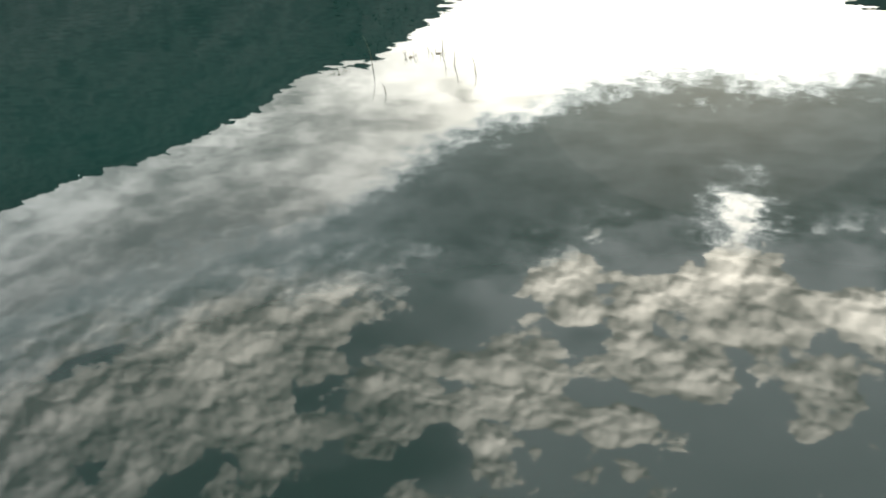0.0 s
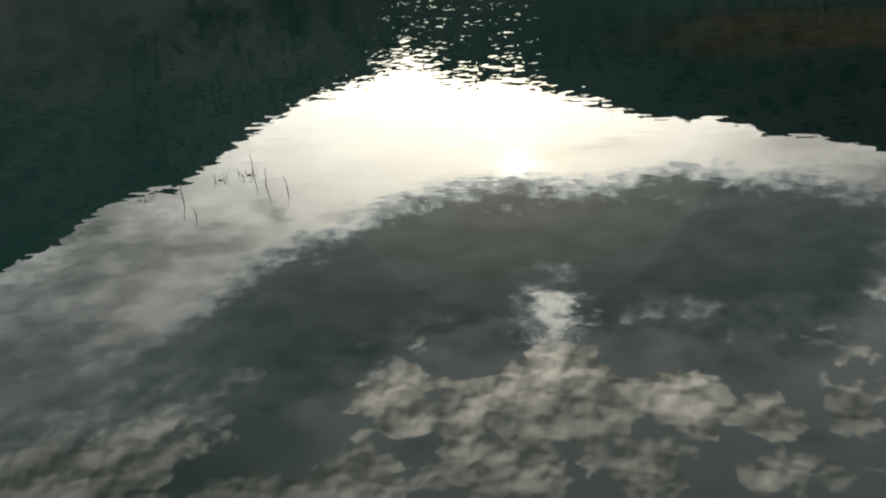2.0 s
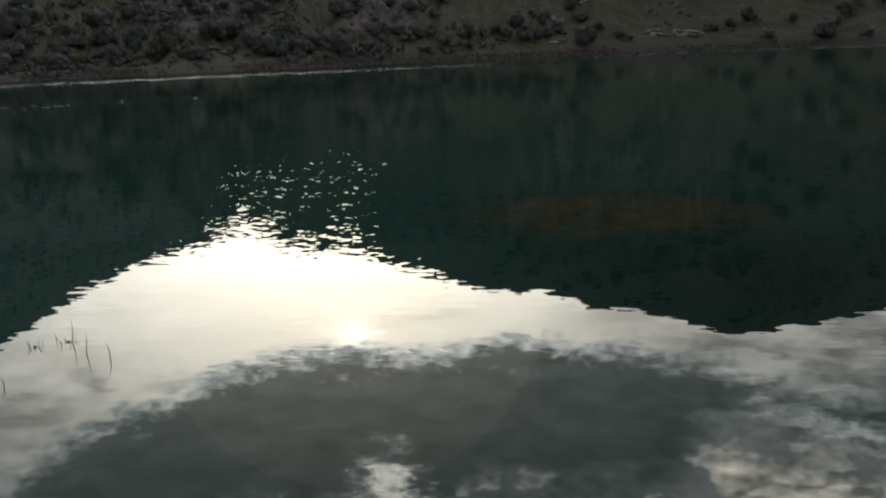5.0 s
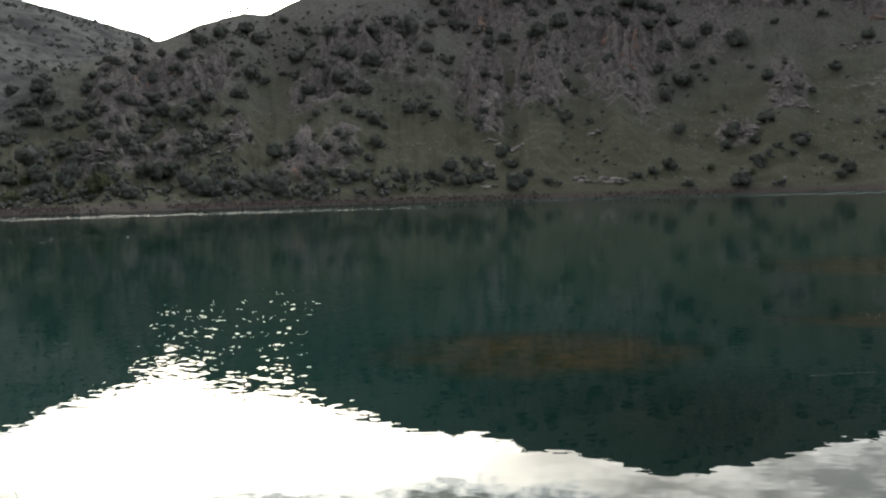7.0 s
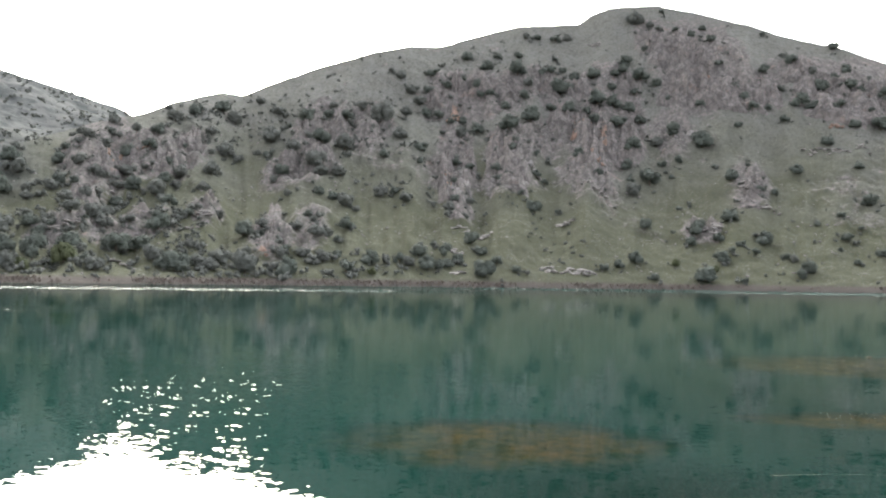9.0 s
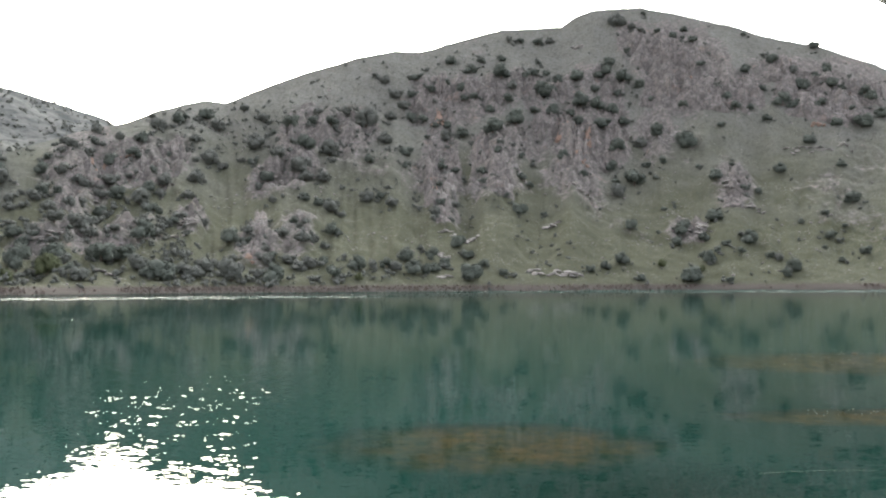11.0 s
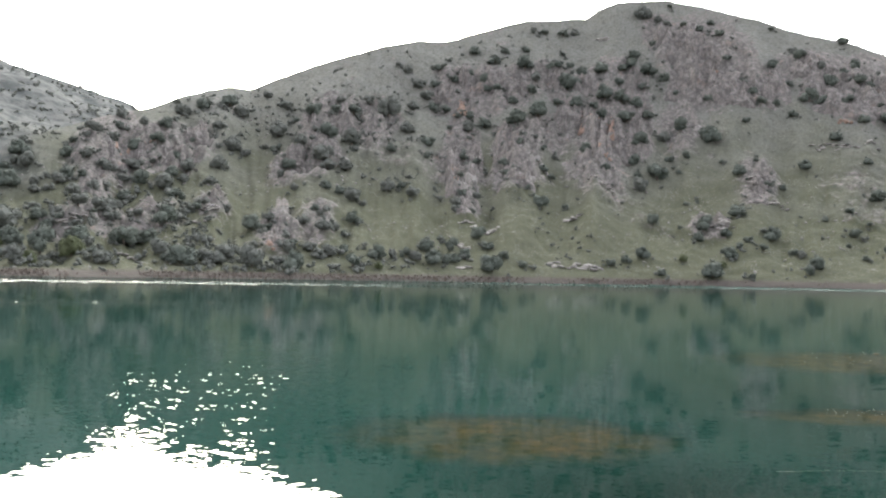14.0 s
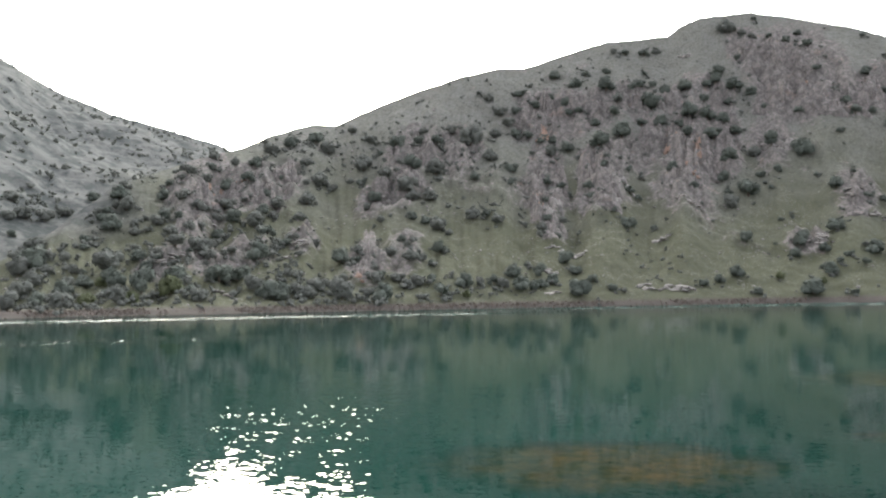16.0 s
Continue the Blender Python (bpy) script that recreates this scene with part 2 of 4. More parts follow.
def limestone(n, place):
    """Grey-brown weathered rock: broken blocks with dark clefts, ochre stains and lichen."""
    x, y, z = n.split(place)
    mid, fine, specks = n.noise(place, 0.10, 5, 0.62), n.noise(place, 0.5, 5, 0.7), n.noise(place, 0.95, 3, 0.6)
    mottle = n.noise(place, 0.24, 7, 0.72)
    stone = n.blend(n.step(mottle, 0.38, 0.62), (0.108, 0.102, 0.099), (0.200, 0.187, 0.179))
    bent = n.vmath("ADD", n.vec(x, n.math("MULTIPLY", y, 0.8), n.math("MULTIPLY", z, 0.75)), n.vmath("SCALE", n.noise(place, 0.3, 4, 0.6, 0.0, True), scale=6.0))
    joints = n.add("ShaderNodeTexVoronoi", feature="DISTANCE_TO_EDGE")
    n.join(bent, joints.inputs["Vector"])
    joints.inputs["Scale"].default_value = 0.17
    cells = n.add("ShaderNodeTexVoronoi")
    n.join(bent, cells.inputs["Vector"])
    cells.inputs["Scale"].default_value = 0.17
    shade, _, _ = n.split(cells.outputs["Color"])
    stone = n.blend(n.math("MULTIPLY", shade, 0.45), stone, (0.180, 0.158, 0.145))
    stone = n.blend(n.math("MULTIPLY", n.math("SUBTRACT", 1.0, n.step(joints.outputs["Distance"], 0.02, 0.12)), 0.5), stone, (0.058, 0.058, 0.054))
    stone = n.blend(n.math("MULTIPLY", n.step(mid, 0.60, 0.72), 0.40), stone, (0.24, 0.178, 0.145))
    stone = n.blend(n.math("MULTIPLY", n.step(fine, 0.54, 0.64), 0.45), stone, (0.078, 0.084, 0.070))
    stone = n.blend(n.math("MULTIPLY", n.step(specks, 0.58, 0.66), 0.35), stone, (0.235, 0.225, 0.215))
    return stone, mottle


def hill_material():
    mat, n = material("hillside")
    place = n.add("ShaderNodeNewGeometry").outputs["Position"]
    rock = n.add("ShaderNodeAttribute", attribute_name="rock").outputs["Fac"]
    x, y, z = n.split(place)
    coarse, mid, fine = n.noise(place, 0.018, 4), n.noise(place, 0.10, 5, 0.62), n.noise(place, 0.5, 5, 0.7)
    tufts, specks = n.noise(place, 0.42, 4, 0.6), n.noise(place, 0.95, 3, 0.6)
    # dry: turf paled higher up for haze, greener low down by the lake
    dry = n.step(n.math("MULTIPLY_ADD", n.math("SUBTRACT", coarse, 0.5), 160.0, z), 20.0, 150.0)
    grass = n.blend(dry, (0.061, 0.065, 0.040), (0.156, 0.157, 0.146))
    grass = n.blend(n.math("MULTIPLY", n.step(mid, 0.40, 0.62), 0.6), grass, n.blend(dry, (0.073, 0.077, 0.048), (0.120, 0.120, 0.102)))
    grass = n.blend(n.math("MULTIPLY", n.step(tufts, 0.50, 0.62), 0.55), grass, (0.062, 0.070, 0.054))
    grass = n.blend(n.math("MULTIPLY", n.step(specks, 0.52, 0.40), 0.35), grass, (0.066, 0.072, 0.056))
    stony = n.math("MULTIPLY", n.step(specks, 0.55, 0.64), n.math("MULTIPLY_ADD", n.step(mid, 0.45, 0.64), 0.55, 0.10))
    grass = n.blend(stony, grass, (0.215, 0.212, 0.198))
    # far hill: turf mottled with scrub and greyed bluish by distance for haze
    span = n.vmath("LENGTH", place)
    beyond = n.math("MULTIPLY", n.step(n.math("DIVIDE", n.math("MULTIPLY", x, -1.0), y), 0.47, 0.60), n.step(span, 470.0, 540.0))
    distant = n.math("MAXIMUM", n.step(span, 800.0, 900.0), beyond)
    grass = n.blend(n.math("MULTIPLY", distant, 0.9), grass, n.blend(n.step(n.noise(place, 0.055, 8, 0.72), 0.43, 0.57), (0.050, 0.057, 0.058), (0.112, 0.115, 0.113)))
    stone, mottle = limestone(n, place)
    much = n.step(n.math("ADD", rock, n.math("MULTIPLY_ADD", n.math("SUBTRACT", mid, 0.5), 1.2, n.math("MULTIPLY", n.math("SUBTRACT", mottle, 0.5), 1.2))), 0.30, 0.62)
    much = n.math("MULTIPLY", much, n.math("SUBTRACT", 1.0, n.math("MULTIPLY", n.step(tufts, 0.52, 0.60), 0.55)))
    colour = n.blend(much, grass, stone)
    shore = n.math("SUBTRACT", 1.0, n.step(n.math("MULTIPLY_ADD", n.math("SUBTRACT", fine, 0.5), 3.5, z), 2.2, 3.8))
    colour = n.blend(shore, colour, n.blend(fine, (0.052, 0.046, 0.042), (0.090, 0.079, 0.071)))
    surface(n, colour, 0.95, bump(n, n.math("MULTIPLY_ADD", mottle, 1.2, fine), 0.4, 0.9), 0.1)
    return mat


def crag_material():
    mat, n = material("broken_limestone")
    place = n.add("ShaderNodeNewGeometry").outputs["Position"]
    stone, mottle = limestone(n, place)
    surface(n, stone, 0.95, bump(n, mottle, 0.7, 1.2), 0.1)
    return mat


def leaf_material(name, dark, light):
    mat, n = material(name)
    place = n.add("ShaderNodeNewGeometry")
    spread = n.add("ShaderNodeObjectInfo").outputs["Random"]
    each = place.outputs["Random Per Island"]
    tone = n.math("MULTIPLY_ADD", spread, 0.5, n.math("MULTIPLY", each, 0.5))
    surface(n, n.blend(tone, dark, light), 0.75, None, 0.2)
    return mat


def plain_material(name, a, b, scale, rough=0.8, depth=0.02):
    mat, n = material(name)
    where = n.add("ShaderNodeTexCoord").outputs["Object"]
    grain = n.noise(where, scale, 6, 0.65)
    surface(n, n.blend(n.step(grain, 0.3, 0.7), a, b), rough, bump(n, grain, 0.5, depth))
    return mat


def weed_material(name, a, b):
    """Pondweed that thins out towards the rim of its bed."""
    mat, n = material(name)
    where = n.add("ShaderNodeTexCoord").outputs["Object"]
    grain = n.noise(where, 2.2, 6, 0.7)
    shader = n.add("ShaderNodeBsdfDiffuse")
    n.join(n.blend(n.step(grain, 0.32, 0.68), a, b), shader.inputs[0])
    gap = n.add("ShaderNodeBsdfTransparent")
    cover = n.add("ShaderNodeAttribute", attribute_name="cover").outputs["Fac"]
    mix = n.add("ShaderNodeMixShader")
    n.join(n.step(n.math("MULTIPLY_ADD", n.math("SUBTRACT", grain, 0.5), 1.0, cover), 0.0, 0.35), mix.inputs[0])
    n.tree.links.new(gap.outputs[0], mix.inputs[1])
    n.tree.links.new(shader.outputs[0], mix.inputs[2])
    n.tree.links.new(mix.outputs[0], n.add("ShaderNodeOutputMaterial").inputs[0])
    return mat


def water_material():
    mat, n = material("lake_water")
    place = n.add("ShaderNodeNewGeometry").outputs["Position"]
    x, y, z = n.split(place)
    far = n.vmath("LENGTH", place)
    bearing = n.math("MULTIPLY", n.math("ARCTAN2", x, y), 57.2958)
    drift = n.noise(place, 0.05, 3, 0.6)

    crests = n.vec(n.math("MULTIPLY", x, 0.45), y, 0.0)

    def ruffle(scale, amount, detail=2.0):
        swing = n.vmath("SUBTRACT", n.noise(crests, scale, detail, 0.5, 0.0, True), (0.5, 0.5, 0.5))
        return n.vmath("SCALE", swing, scale=amount)

    def zone(b, wb, d, wd):
        a = n.math("DIVIDE", n.math("SUBTRACT", bearing, b), wb)
        c = n.math("DIVIDE", n.math("SUBTRACT", far, d), wd)
        return n.math("EXPONENT", n.math("MULTIPLY", n.math("ADD", n.math("MULTIPLY", a, a), n.math("MULTIPLY", c, c)), -1.0))

    # a calm sheet with fine ripples, a breeze patch near the middle, and ruffled strips off the far shore
    calm = n.vmath("ADD", n.vmath("ADD", n.vmath("SCALE", ruffle(6.5, 1.0), scale=n.math("MULTIPLY_ADD", n.step(far, 7.0, 14.0), 0.017, 0.008)), n.vmath("SCALE", ruffle(15.0, 1.0), scale=n.math("MULTIPLY", n.step(far, 9.0, 42.0), 0.024))), ruffle(0.8, 0.007))
    breeze = n.math("MULTIPLY", zone(-15.5, 9.5, 25.5, 9.0), n.math("MULTIPLY_ADD", n.step(n.noise(place, 0.9, 2), 0.35, 0.6), 0.8, 0.4))
    swing = n.vmath("SUBTRACT", n.noise(n.vec(n.math("MULTIPLY", x, 0.72), n.math("MULTIPLY", y, 0.8), 0.0), 8.4, 2.0, 0.5, 0.0, True), (0.5, 0.5, 0.5))
    patch = n.vmath("SCALE", swing, scale=n.math("MULTIPLY", breeze, 0.245))
    strip = n.math("ADD", n.math("MULTIPLY", n.math("MULTIPLY", n.step(far, 206, 226), n.math("SUBTRACT", 1.0, n.step(far, 246, 270))), n.math("SUBTRACT", 1.0, n.step(bearing, -13, 6))), n.math("MULTIPLY", n.math("MULTIPLY", zone(-36, 14, 86, 7), 0.35), n.step(n.noise(place, 0.9, 3), 0.44, 0.6)))
    strip = n.math("MULTIPLY", strip, n.math("MULTIPLY_ADD", n.step(drift, 0.35, 0.6), 0.35, 0.65))
    pale = n.math("MULTIPLY", n.step(far, 290, 340), n.math("MULTIPLY_ADD", n.step(bearing, -14.0, 4.0), 0.30, 0.25))
    rough_water = n.vmath("SCALE", ruffle(0.8, 1.0, 2.0), scale=n.math("MULTIPLY_ADD", strip, 2.9, n.math("MULTIPLY", pale, 3.6)))
    tilt = n.vmath("ADD", n.vmath("ADD", calm, patch), rough_water)
    tx, ty, _ = n.split(tilt)
    normal = n.vmath("NORMALIZE", n.vec(tx, ty, 1.0))
    body = n.add("ShaderNodeBsdfDiffuse")
    deep = n.blend(n.noise(place, 0.06, 4), (0.0050, 0.031, 0.0235), (0.0072, 0.037, 0.0305))
    # body colour is darker near the bank and in two zones to the right
    darker_water = n.math("MAXIMUM", n.math("MAXIMUM", n.math("MULTIPLY", zone(22, 15, 22.0, 14.0), 0.55), n.math("MULTIPLY", zone(13, 19, 11.5, 5.0), 0.9)), n.math("MULTIPLY", n.math("SUBTRACT", 1.0, n.step(n.math("MULTIPLY_ADD", n.math("SUBTRACT", n.noise(place, 0.3, 3), 0.5), 4.0, far), 5.5, 10.5)), 0.55))
    n.join(n.blend(darker_water, deep, (0.004, 0.013, 0.010)), body.inputs[0])
    clear = n.add("ShaderNodeBsdfTransparent")
    clear.inputs[0].default_value = (0.95, 0.96, 0.92, 1)
    depth = n.add("ShaderNodeMixShader")
    ragged = n.noise(place, 0.8, 4, 0.6)

    def over(bx, by, half_x, half_y):
        a = n.math("DIVIDE", n.math("SUBTRACT", x, bx), half_x)
        c = n.math("DIVIDE", n.math("SUBTRACT", y, by), half_y)
        return n.math("SUBTRACT", 1.0, n.step(n.math("MULTIPLY_ADD", n.math("SUBTRACT", ragged, 0.5), 1.1, n.math("ADD", n.math("MULTIPLY", a, a), n.math("MULTIPLY", c, c))), 0.15, 1.35))

    # the water is clear enough to show the weed where its beds reach up to the surface
    beds = n.math("MAXIMUM", n.math("MAXIMUM", over(0.45, 16.8, 3.3, 2.7), over(9.7, 20.1, 3.9, 1.4)), over(15.4, 33.7, 6.8, 5.0))
    n.join(n.math("MULTIPLY", beds, n.math("MULTIPLY_ADD", n.step(n.noise(n.vec(x, n.math("MULTIPLY", y, 0.3), 0.0), 0.9, 4, 0.65), 0.30, 0.70), 0.34, 0.36)), depth.inputs[0])
    n.tree.links.new(body.outputs[0], depth.inputs[1])
    n.tree.links.new(clear.outputs[0], depth.inputs[2])
    shine = n.add("ShaderNodeBsdfGlossy")
    shine.inputs["Roughness"].default_value = 0.0
    n.tree.links.new(normal, shine.inputs["Normal"])
    edge = n.add("ShaderNodeFresnel")
    edge.inputs[0].default_value = 1.333
    n.tree.links.new(normal, edge.inputs["Normal"])
    both = n.add("ShaderNodeMixShader")
    n.join(n.math("MULTIPLY", edge.outputs[0], 0.88), both.inputs[0])
    n.tree.links.new(depth.outputs[0], both.inputs[1])
    n.tree.links.new(shine.outputs[0], both.inputs[2])
    n.tree.links.new(both.outputs[0], n.add("ShaderNodeOutputMaterial").inputs[0])
    return mat


HILL = hill_material()
WATER = water_material()
BED = plain_material("lake_bed", (0.006, 0.13, 0.10), (0.015, 0.16, 0.125), 0.3, 0.9)
LEAF = leaf_material("dark_evergreen_leaf", (0.070, 0.083, 0.071), (0.095, 0.110, 0.092))
# the bush leaf paled to grey green, standing in for haze over the hillside
HAZED_LEAF = leaf_material("haze_paled_leaf", (0.094, 0.102, 0.092), (0.118, 0.126, 0.112))
FRESH = leaf_material("yellow_green_leaf", (0.052, 0.064, 0.034), (0.086, 0.098, 0.050))
BARK = plain_material("bark", (0.06, 0.05, 0.04), (0.12, 0.10, 0.08), 8.0)
CREAM = plain_material("bleached_limestone", (0.19, 0.18, 0.168), (0.32, 0.305, 0.285), 0.8, 0.9, 0.2)
STONE = plain_material("pale_limestone", (0.13, 0.125, 0.119), (0.25, 0.24, 0.228), 0.6, 0.9, 0.3)
RUST = plain_material("ochre_limestone", (0.17, 0.125, 0.10), (0.30, 0.205, 0.16), 0.6, 0.9, 0.3)
WEED = weed_material("brown_pondweed", (0.095, 0.082, 0.022), (0.28, 0.160, 0.046))
REED = plain_material("dry_reed", (0.05, 0.04, 0.022), (0.12, 0.09, 0.05), 20.0)
BOARD = plain_material("weathered_board", (0.52, 0.51, 0.505), (0.80, 0.78, 0.77), 6.0, 0.85, 0.004)
CRAG = crag_material()
# near-black board colour for the shade in the roof's grooves
GAP_SHADE = plain_material("slat_gap_shade", (0.04, 0.038, 0.036), (0.09, 0.085, 0.08), 8.0, 0.9, 0.003)
EARTH = plain_material("bank_earth", (0.12, 0.10, 0.075), (0.20, 0.17, 0.12), 1.5)

# terrain functions: bearings in degrees clockwise from straight ahead, distances in metres


def lattice(ix, iy, seed):
    h = (ix.astype(np.int64) * 374761393 + iy.astype(np.int64) * 668265263 + seed * 974711) & 0x7FFFFFFF
    h = ((h ^ (h >> 13)) * 1274126177) & 0x7FFFFFFF
    h = ((h ^ (h >> 16)) * 2246822519) & 0x7FFFFFFF
    return ((h ^ (h >> 15)) & 0xFFFF) / 65535.0


def vnoise(x, y, seed):
    ix, iy = np.floor(x), np.floor(y)
    fx, fy = x - ix, y - iy
    fx, fy = fx * fx * fx * (fx * (fx * 6 - 15) + 10), fy * fy * fy * (fy * (fy * 6 - 15) + 10)
    a, b = lattice(ix, iy, seed), lattice(ix + 1, iy, seed)
    c, d = lattice(ix, iy + 1, seed), lattice(ix + 1, iy + 1, seed)
    return (a + (b - a) * fx) * (1 - fy) + (c + (d - c) * fx) * fy


def fbm(x, y, seed, octaves=4, gain=0.5):
    total, amp, norm = 0.0, 1.0, 0.0
    for o in range(octaves):
        total = total + amp * vnoise(x * 2 ** o, y * 2 ** o, seed + o * 17)
        norm += amp
        amp *= gain
    return total / norm


def blocks(x, y, seed):
    """Distance to the nearest of scattered points, for angular blocks of rock."""
    ix, iy = np.floor(x), np.floor(y)
    best = 9.0 + 0 * x
    for dx in (-1, 0, 1):
        for dy in (-1, 0, 1):
            px = ix + dx + lattice(ix + dx, iy + dy, seed)
            py = iy + dy + lattice(ix + dx, iy + dy, seed + 7)
            best = np.minimum(best, np.hypot(px - x, py - y))
    return best


def smooth(a, b, v):
    t = np.clip((v - a) / (b - a), 0, 1)
    return t * t * (3 - 2 * t)


# skyline of the near hill: bearing, elevation angle
RIDGE = [(-90, 0.65), (-44, 0.85), (-38, 1.75), (-35.5, 2.75), (-32.5, 4.75), (-29.3, 7.35), (-25, 9.05), (-21.5, 10.05), (-19.7, 10.85), (-16.9, 11.65),
         (-15.5, 11.55), (-13.5, 12.45), (-11.5, 13.25), (-9.3, 13.95), (-7, 14.65), (-4.7, 15.10), (-2.9, 15.05), (-0.3, 15.75), (2.3, 16.35),
         (6.3, 16.40), (7.2, 16.95), (8.4, 17.35), (11.5, 17.30), (13.7, 16.75), (16.9, 15.75), (18.9, 14.95), (21.7, 14.15),
         (25.1, 12.65), (26.5, 11.75), (27.3, 10.55), (29, 8.65), (34, 6.15), (45, 4.15), (90, 2.15)]
# skyline of the far hill behind the saddle
FAR = [(-90, 17.15), (-65, 19.95), (-58, 18.85), (-54.7, 19.05), (-49.8, 18.25), (-47, 17.75), (-43.8, 16.45), (-41.8, 15.65), (-38.2, 15.85), (-35.6, 14.65),
       (-32.6, 13.05), (-29.3, 11.85), (-26, 11.05), (-23, 10.25), (-20, 8.95), (-12, 6.15), (0, 3.15), (90, 2.15)]
# rocky faces: bearing, share of the slope, half-widths of both
CRAGS = [
         (7.4, 0.60, 1.8, 0.15), (6.7, 0.77, 2.2, 0.05), (9.4, 0.63, 1.1, 0.12), (12.2, 0.85, 1.8, 0.08), (13.9, 0.77, 2.4, 0.09),
         (17.0, 0.76, 1.9, 0.06), (15.3, 0.85, 1.5, 0.08), (10.8, 0.91, 1.1, 0.04), (21.2, 0.79, 1.9, 0.07), (23.4, 0.85, 1.5, 0.10),
         (20.0, 0.87, 1.9, 0.07), (24.6, 0.91, 1.1, 0.07), (16.9, 0.43, 1.2, 0.09), (14.1, 0.25, 1.0, 0.04), (12.1, 0.62, 1.2, 0.07),
         (-1.8, 0.53, 1.0, 0.15)]
CRAGS += [
         (-1.4, 0.34, 0.8, 0.06), (1.9, 0.52, 1.3, 0.13), (-1.4, 0.79, 2.2, 0.08), (1.6, 0.76, 2.0, 0.06), (4.2, 0.78, 1.3, 0.06),
         (4.5, 0.62, 1.5, 0.07), (-10.3, 0.73, 1.6, 0.08), (-11.7, 0.58, 1.6, 0.10), (-13.1, 0.56, 1.1, 0.07), (-20.4, 0.70, 3.0, 0.12),
         (-23.9, 0.76, 2.1, 0.21), (-13.5, 0.24, 1.4, 0.10), (-11.0, 0.27, 1.3, 0.10), (-22.3, 0.34, 2.3, 0.10), (-26.3, 0.36, 1.8, 0.05),
         (-17.6, 0.37, 0.9, 0.07), (-7.4, 0.72, 1.3, 0.08)]


def table(rows, th):
    return np.interp(th, [a for a, _ in rows], [b for _, b in rows])


def shore_line(th):
    """Distance of the far shore."""
    return np.interp(th, [-90, -40, -22, -8, 4, 12, 27, 90], [330, 335, 352, 385, 428, 450, 462, 465]) + 8 * (fbm(th / 9 + 40, th * 0 + 3.3, 5, 3) - 0.5)


def hill(th, r):
    """Height of the ground and the share of bare rock at a bearing and distance."""
    x, y = r * np.sin(np.radians(th)), r * np.cos(np.radians(th))
    shore = shore_line(th)
    back = np.interp(th, [-90, -44, -36, -25, -15, 8, 27, 40, 90], [95, 105, 140, 260, 315, 335, 315, 240, 160])
    top = (shore + back) * np.tan(np.radians(table(RIDGE, th))) + 3.0
    s = (r - shore) / back
    warp = s + 0.05 * (fbm(x / 60, y / 60, 11, 3) - 0.5) * smooth(0, 0.2, s) * (1 - smooth(0.75, 0.97, s))
    rise = np.clip(warp, 0, 1)
    z = top * (0.62 * rise + 0.38 * rise ** 2 - 0.10 * np.sin(rise * math.pi) ** 2 * 0.4)
    z = np.where(s > 1, top * (1 - 0.9 * np.clip(s - 1, 0, 9) ** 1.3 - 0.12 * (s - 1)), z)
    z = np.maximum(z, -3 + 0 * s)
    rock = 0 * z
    for b, c, w, h in CRAGS:
        rock = np.maximum(rock, np.exp(-(((th - b) / w) ** 2 + ((s - c) / h) ** 2) ** 1.5 * 0.7))
    patch = fbm(x / 38, y / 38, 23, 4)
    rock = np.clip(rock * (0.75 + 1.6 * (patch - 0.4)) * 1.25 + smooth(0.60, 0.75, patch) * 0.4 * smooth(0.1, 0.3, s), 0, 1)
    # gullies run down the slope, crags stand out of it
    inside = smooth(0.03, 0.2, s) * (1 - smooth(0.82, 1.0, s))
    gully = fbm(th / 2.3, r / 260, 31, 4) - 0.5
    ridged = 1 - np.abs(2 * fbm(th / 1.9 + 0.02 * r * (vnoise(x / 50, y / 50, 39) - 0.5), r / 26, 37, 4, 0.55) - 1)
    fine = 1 - np.abs(2 * fbm(x / 4.5, y / 9, 41, 3, 0.6) - 1)
    z = z + inside * (gully * 18 + rock * ((ridged - 0.6) * 10 + (fine - 0.6) * 2.5 + (0.5 - blocks(x / 13, y / 19, 61)) * 11 + (0.5 - blocks(x / 5, y / 8, 67)) * 4))
    z = z + smooth(0.0, 0.05, s) * (1 - 0.35 * smooth(0.9, 1.0, s)) * ((fbm(x / 9, y / 9, 43, 4, 0.6) - 0.5) * 2.6)
    # bank at the water's edge
    bank = smooth(-6, 10, r - shore) * 5.2 - 3.2 + np.clip(r - shore - 6, 0, 60) * 0.06 * (1 - smooth(0.2, 1.2, s))
    z = np.where(s > 0, np.maximum(z + 0.0, bank - 0.6 * s) + bank * np.exp(-s * 30) * 0.3, bank)
    far_top = 1150 * np.tan(np.radians(table(FAR, th))) + 3
    u = np.clip((r - 480) / 670, 0, 1.6)
    zf = far_top * np.where(u < 1, u ** 1.1, 1 - 0.6 * (u - 1)) - 4 * (1 - np.clip(u, 0, 1)) + smooth(0.05, 0.4, u) * (1 - smooth(0.85, 1, u)) * ((fbm(x / 90, y / 90, 51, 4) - 0.5) * 34)
    zf = zf + smooth(0, 0.1, u) * (fbm(x / 16, y / 16, 55, 3) - 0.5) * 3
    return np.maximum(z, zf), np.where(zf > z, 0.12 * patch, rock)
# end of the terrain functions


# ---- helpers for things ----
def mesh_from(name, verts, faces, mat, smooth_faces=False):
    me = bpy.data.meshes.new(name)
    me.from_pydata(verts, [], faces)
    me.materials.append(mat)
    if smooth_faces:
        me.polygons.foreach_set("use_smooth", [True] * len(me.polygons))
    me.update()
    return me


def part(name, bm, mat, parent=None, label=""):
    me = bpy.data.meshes.new(name)
    bm.to_mesh(me)
    bm.free()
    me.materials.append(mat)
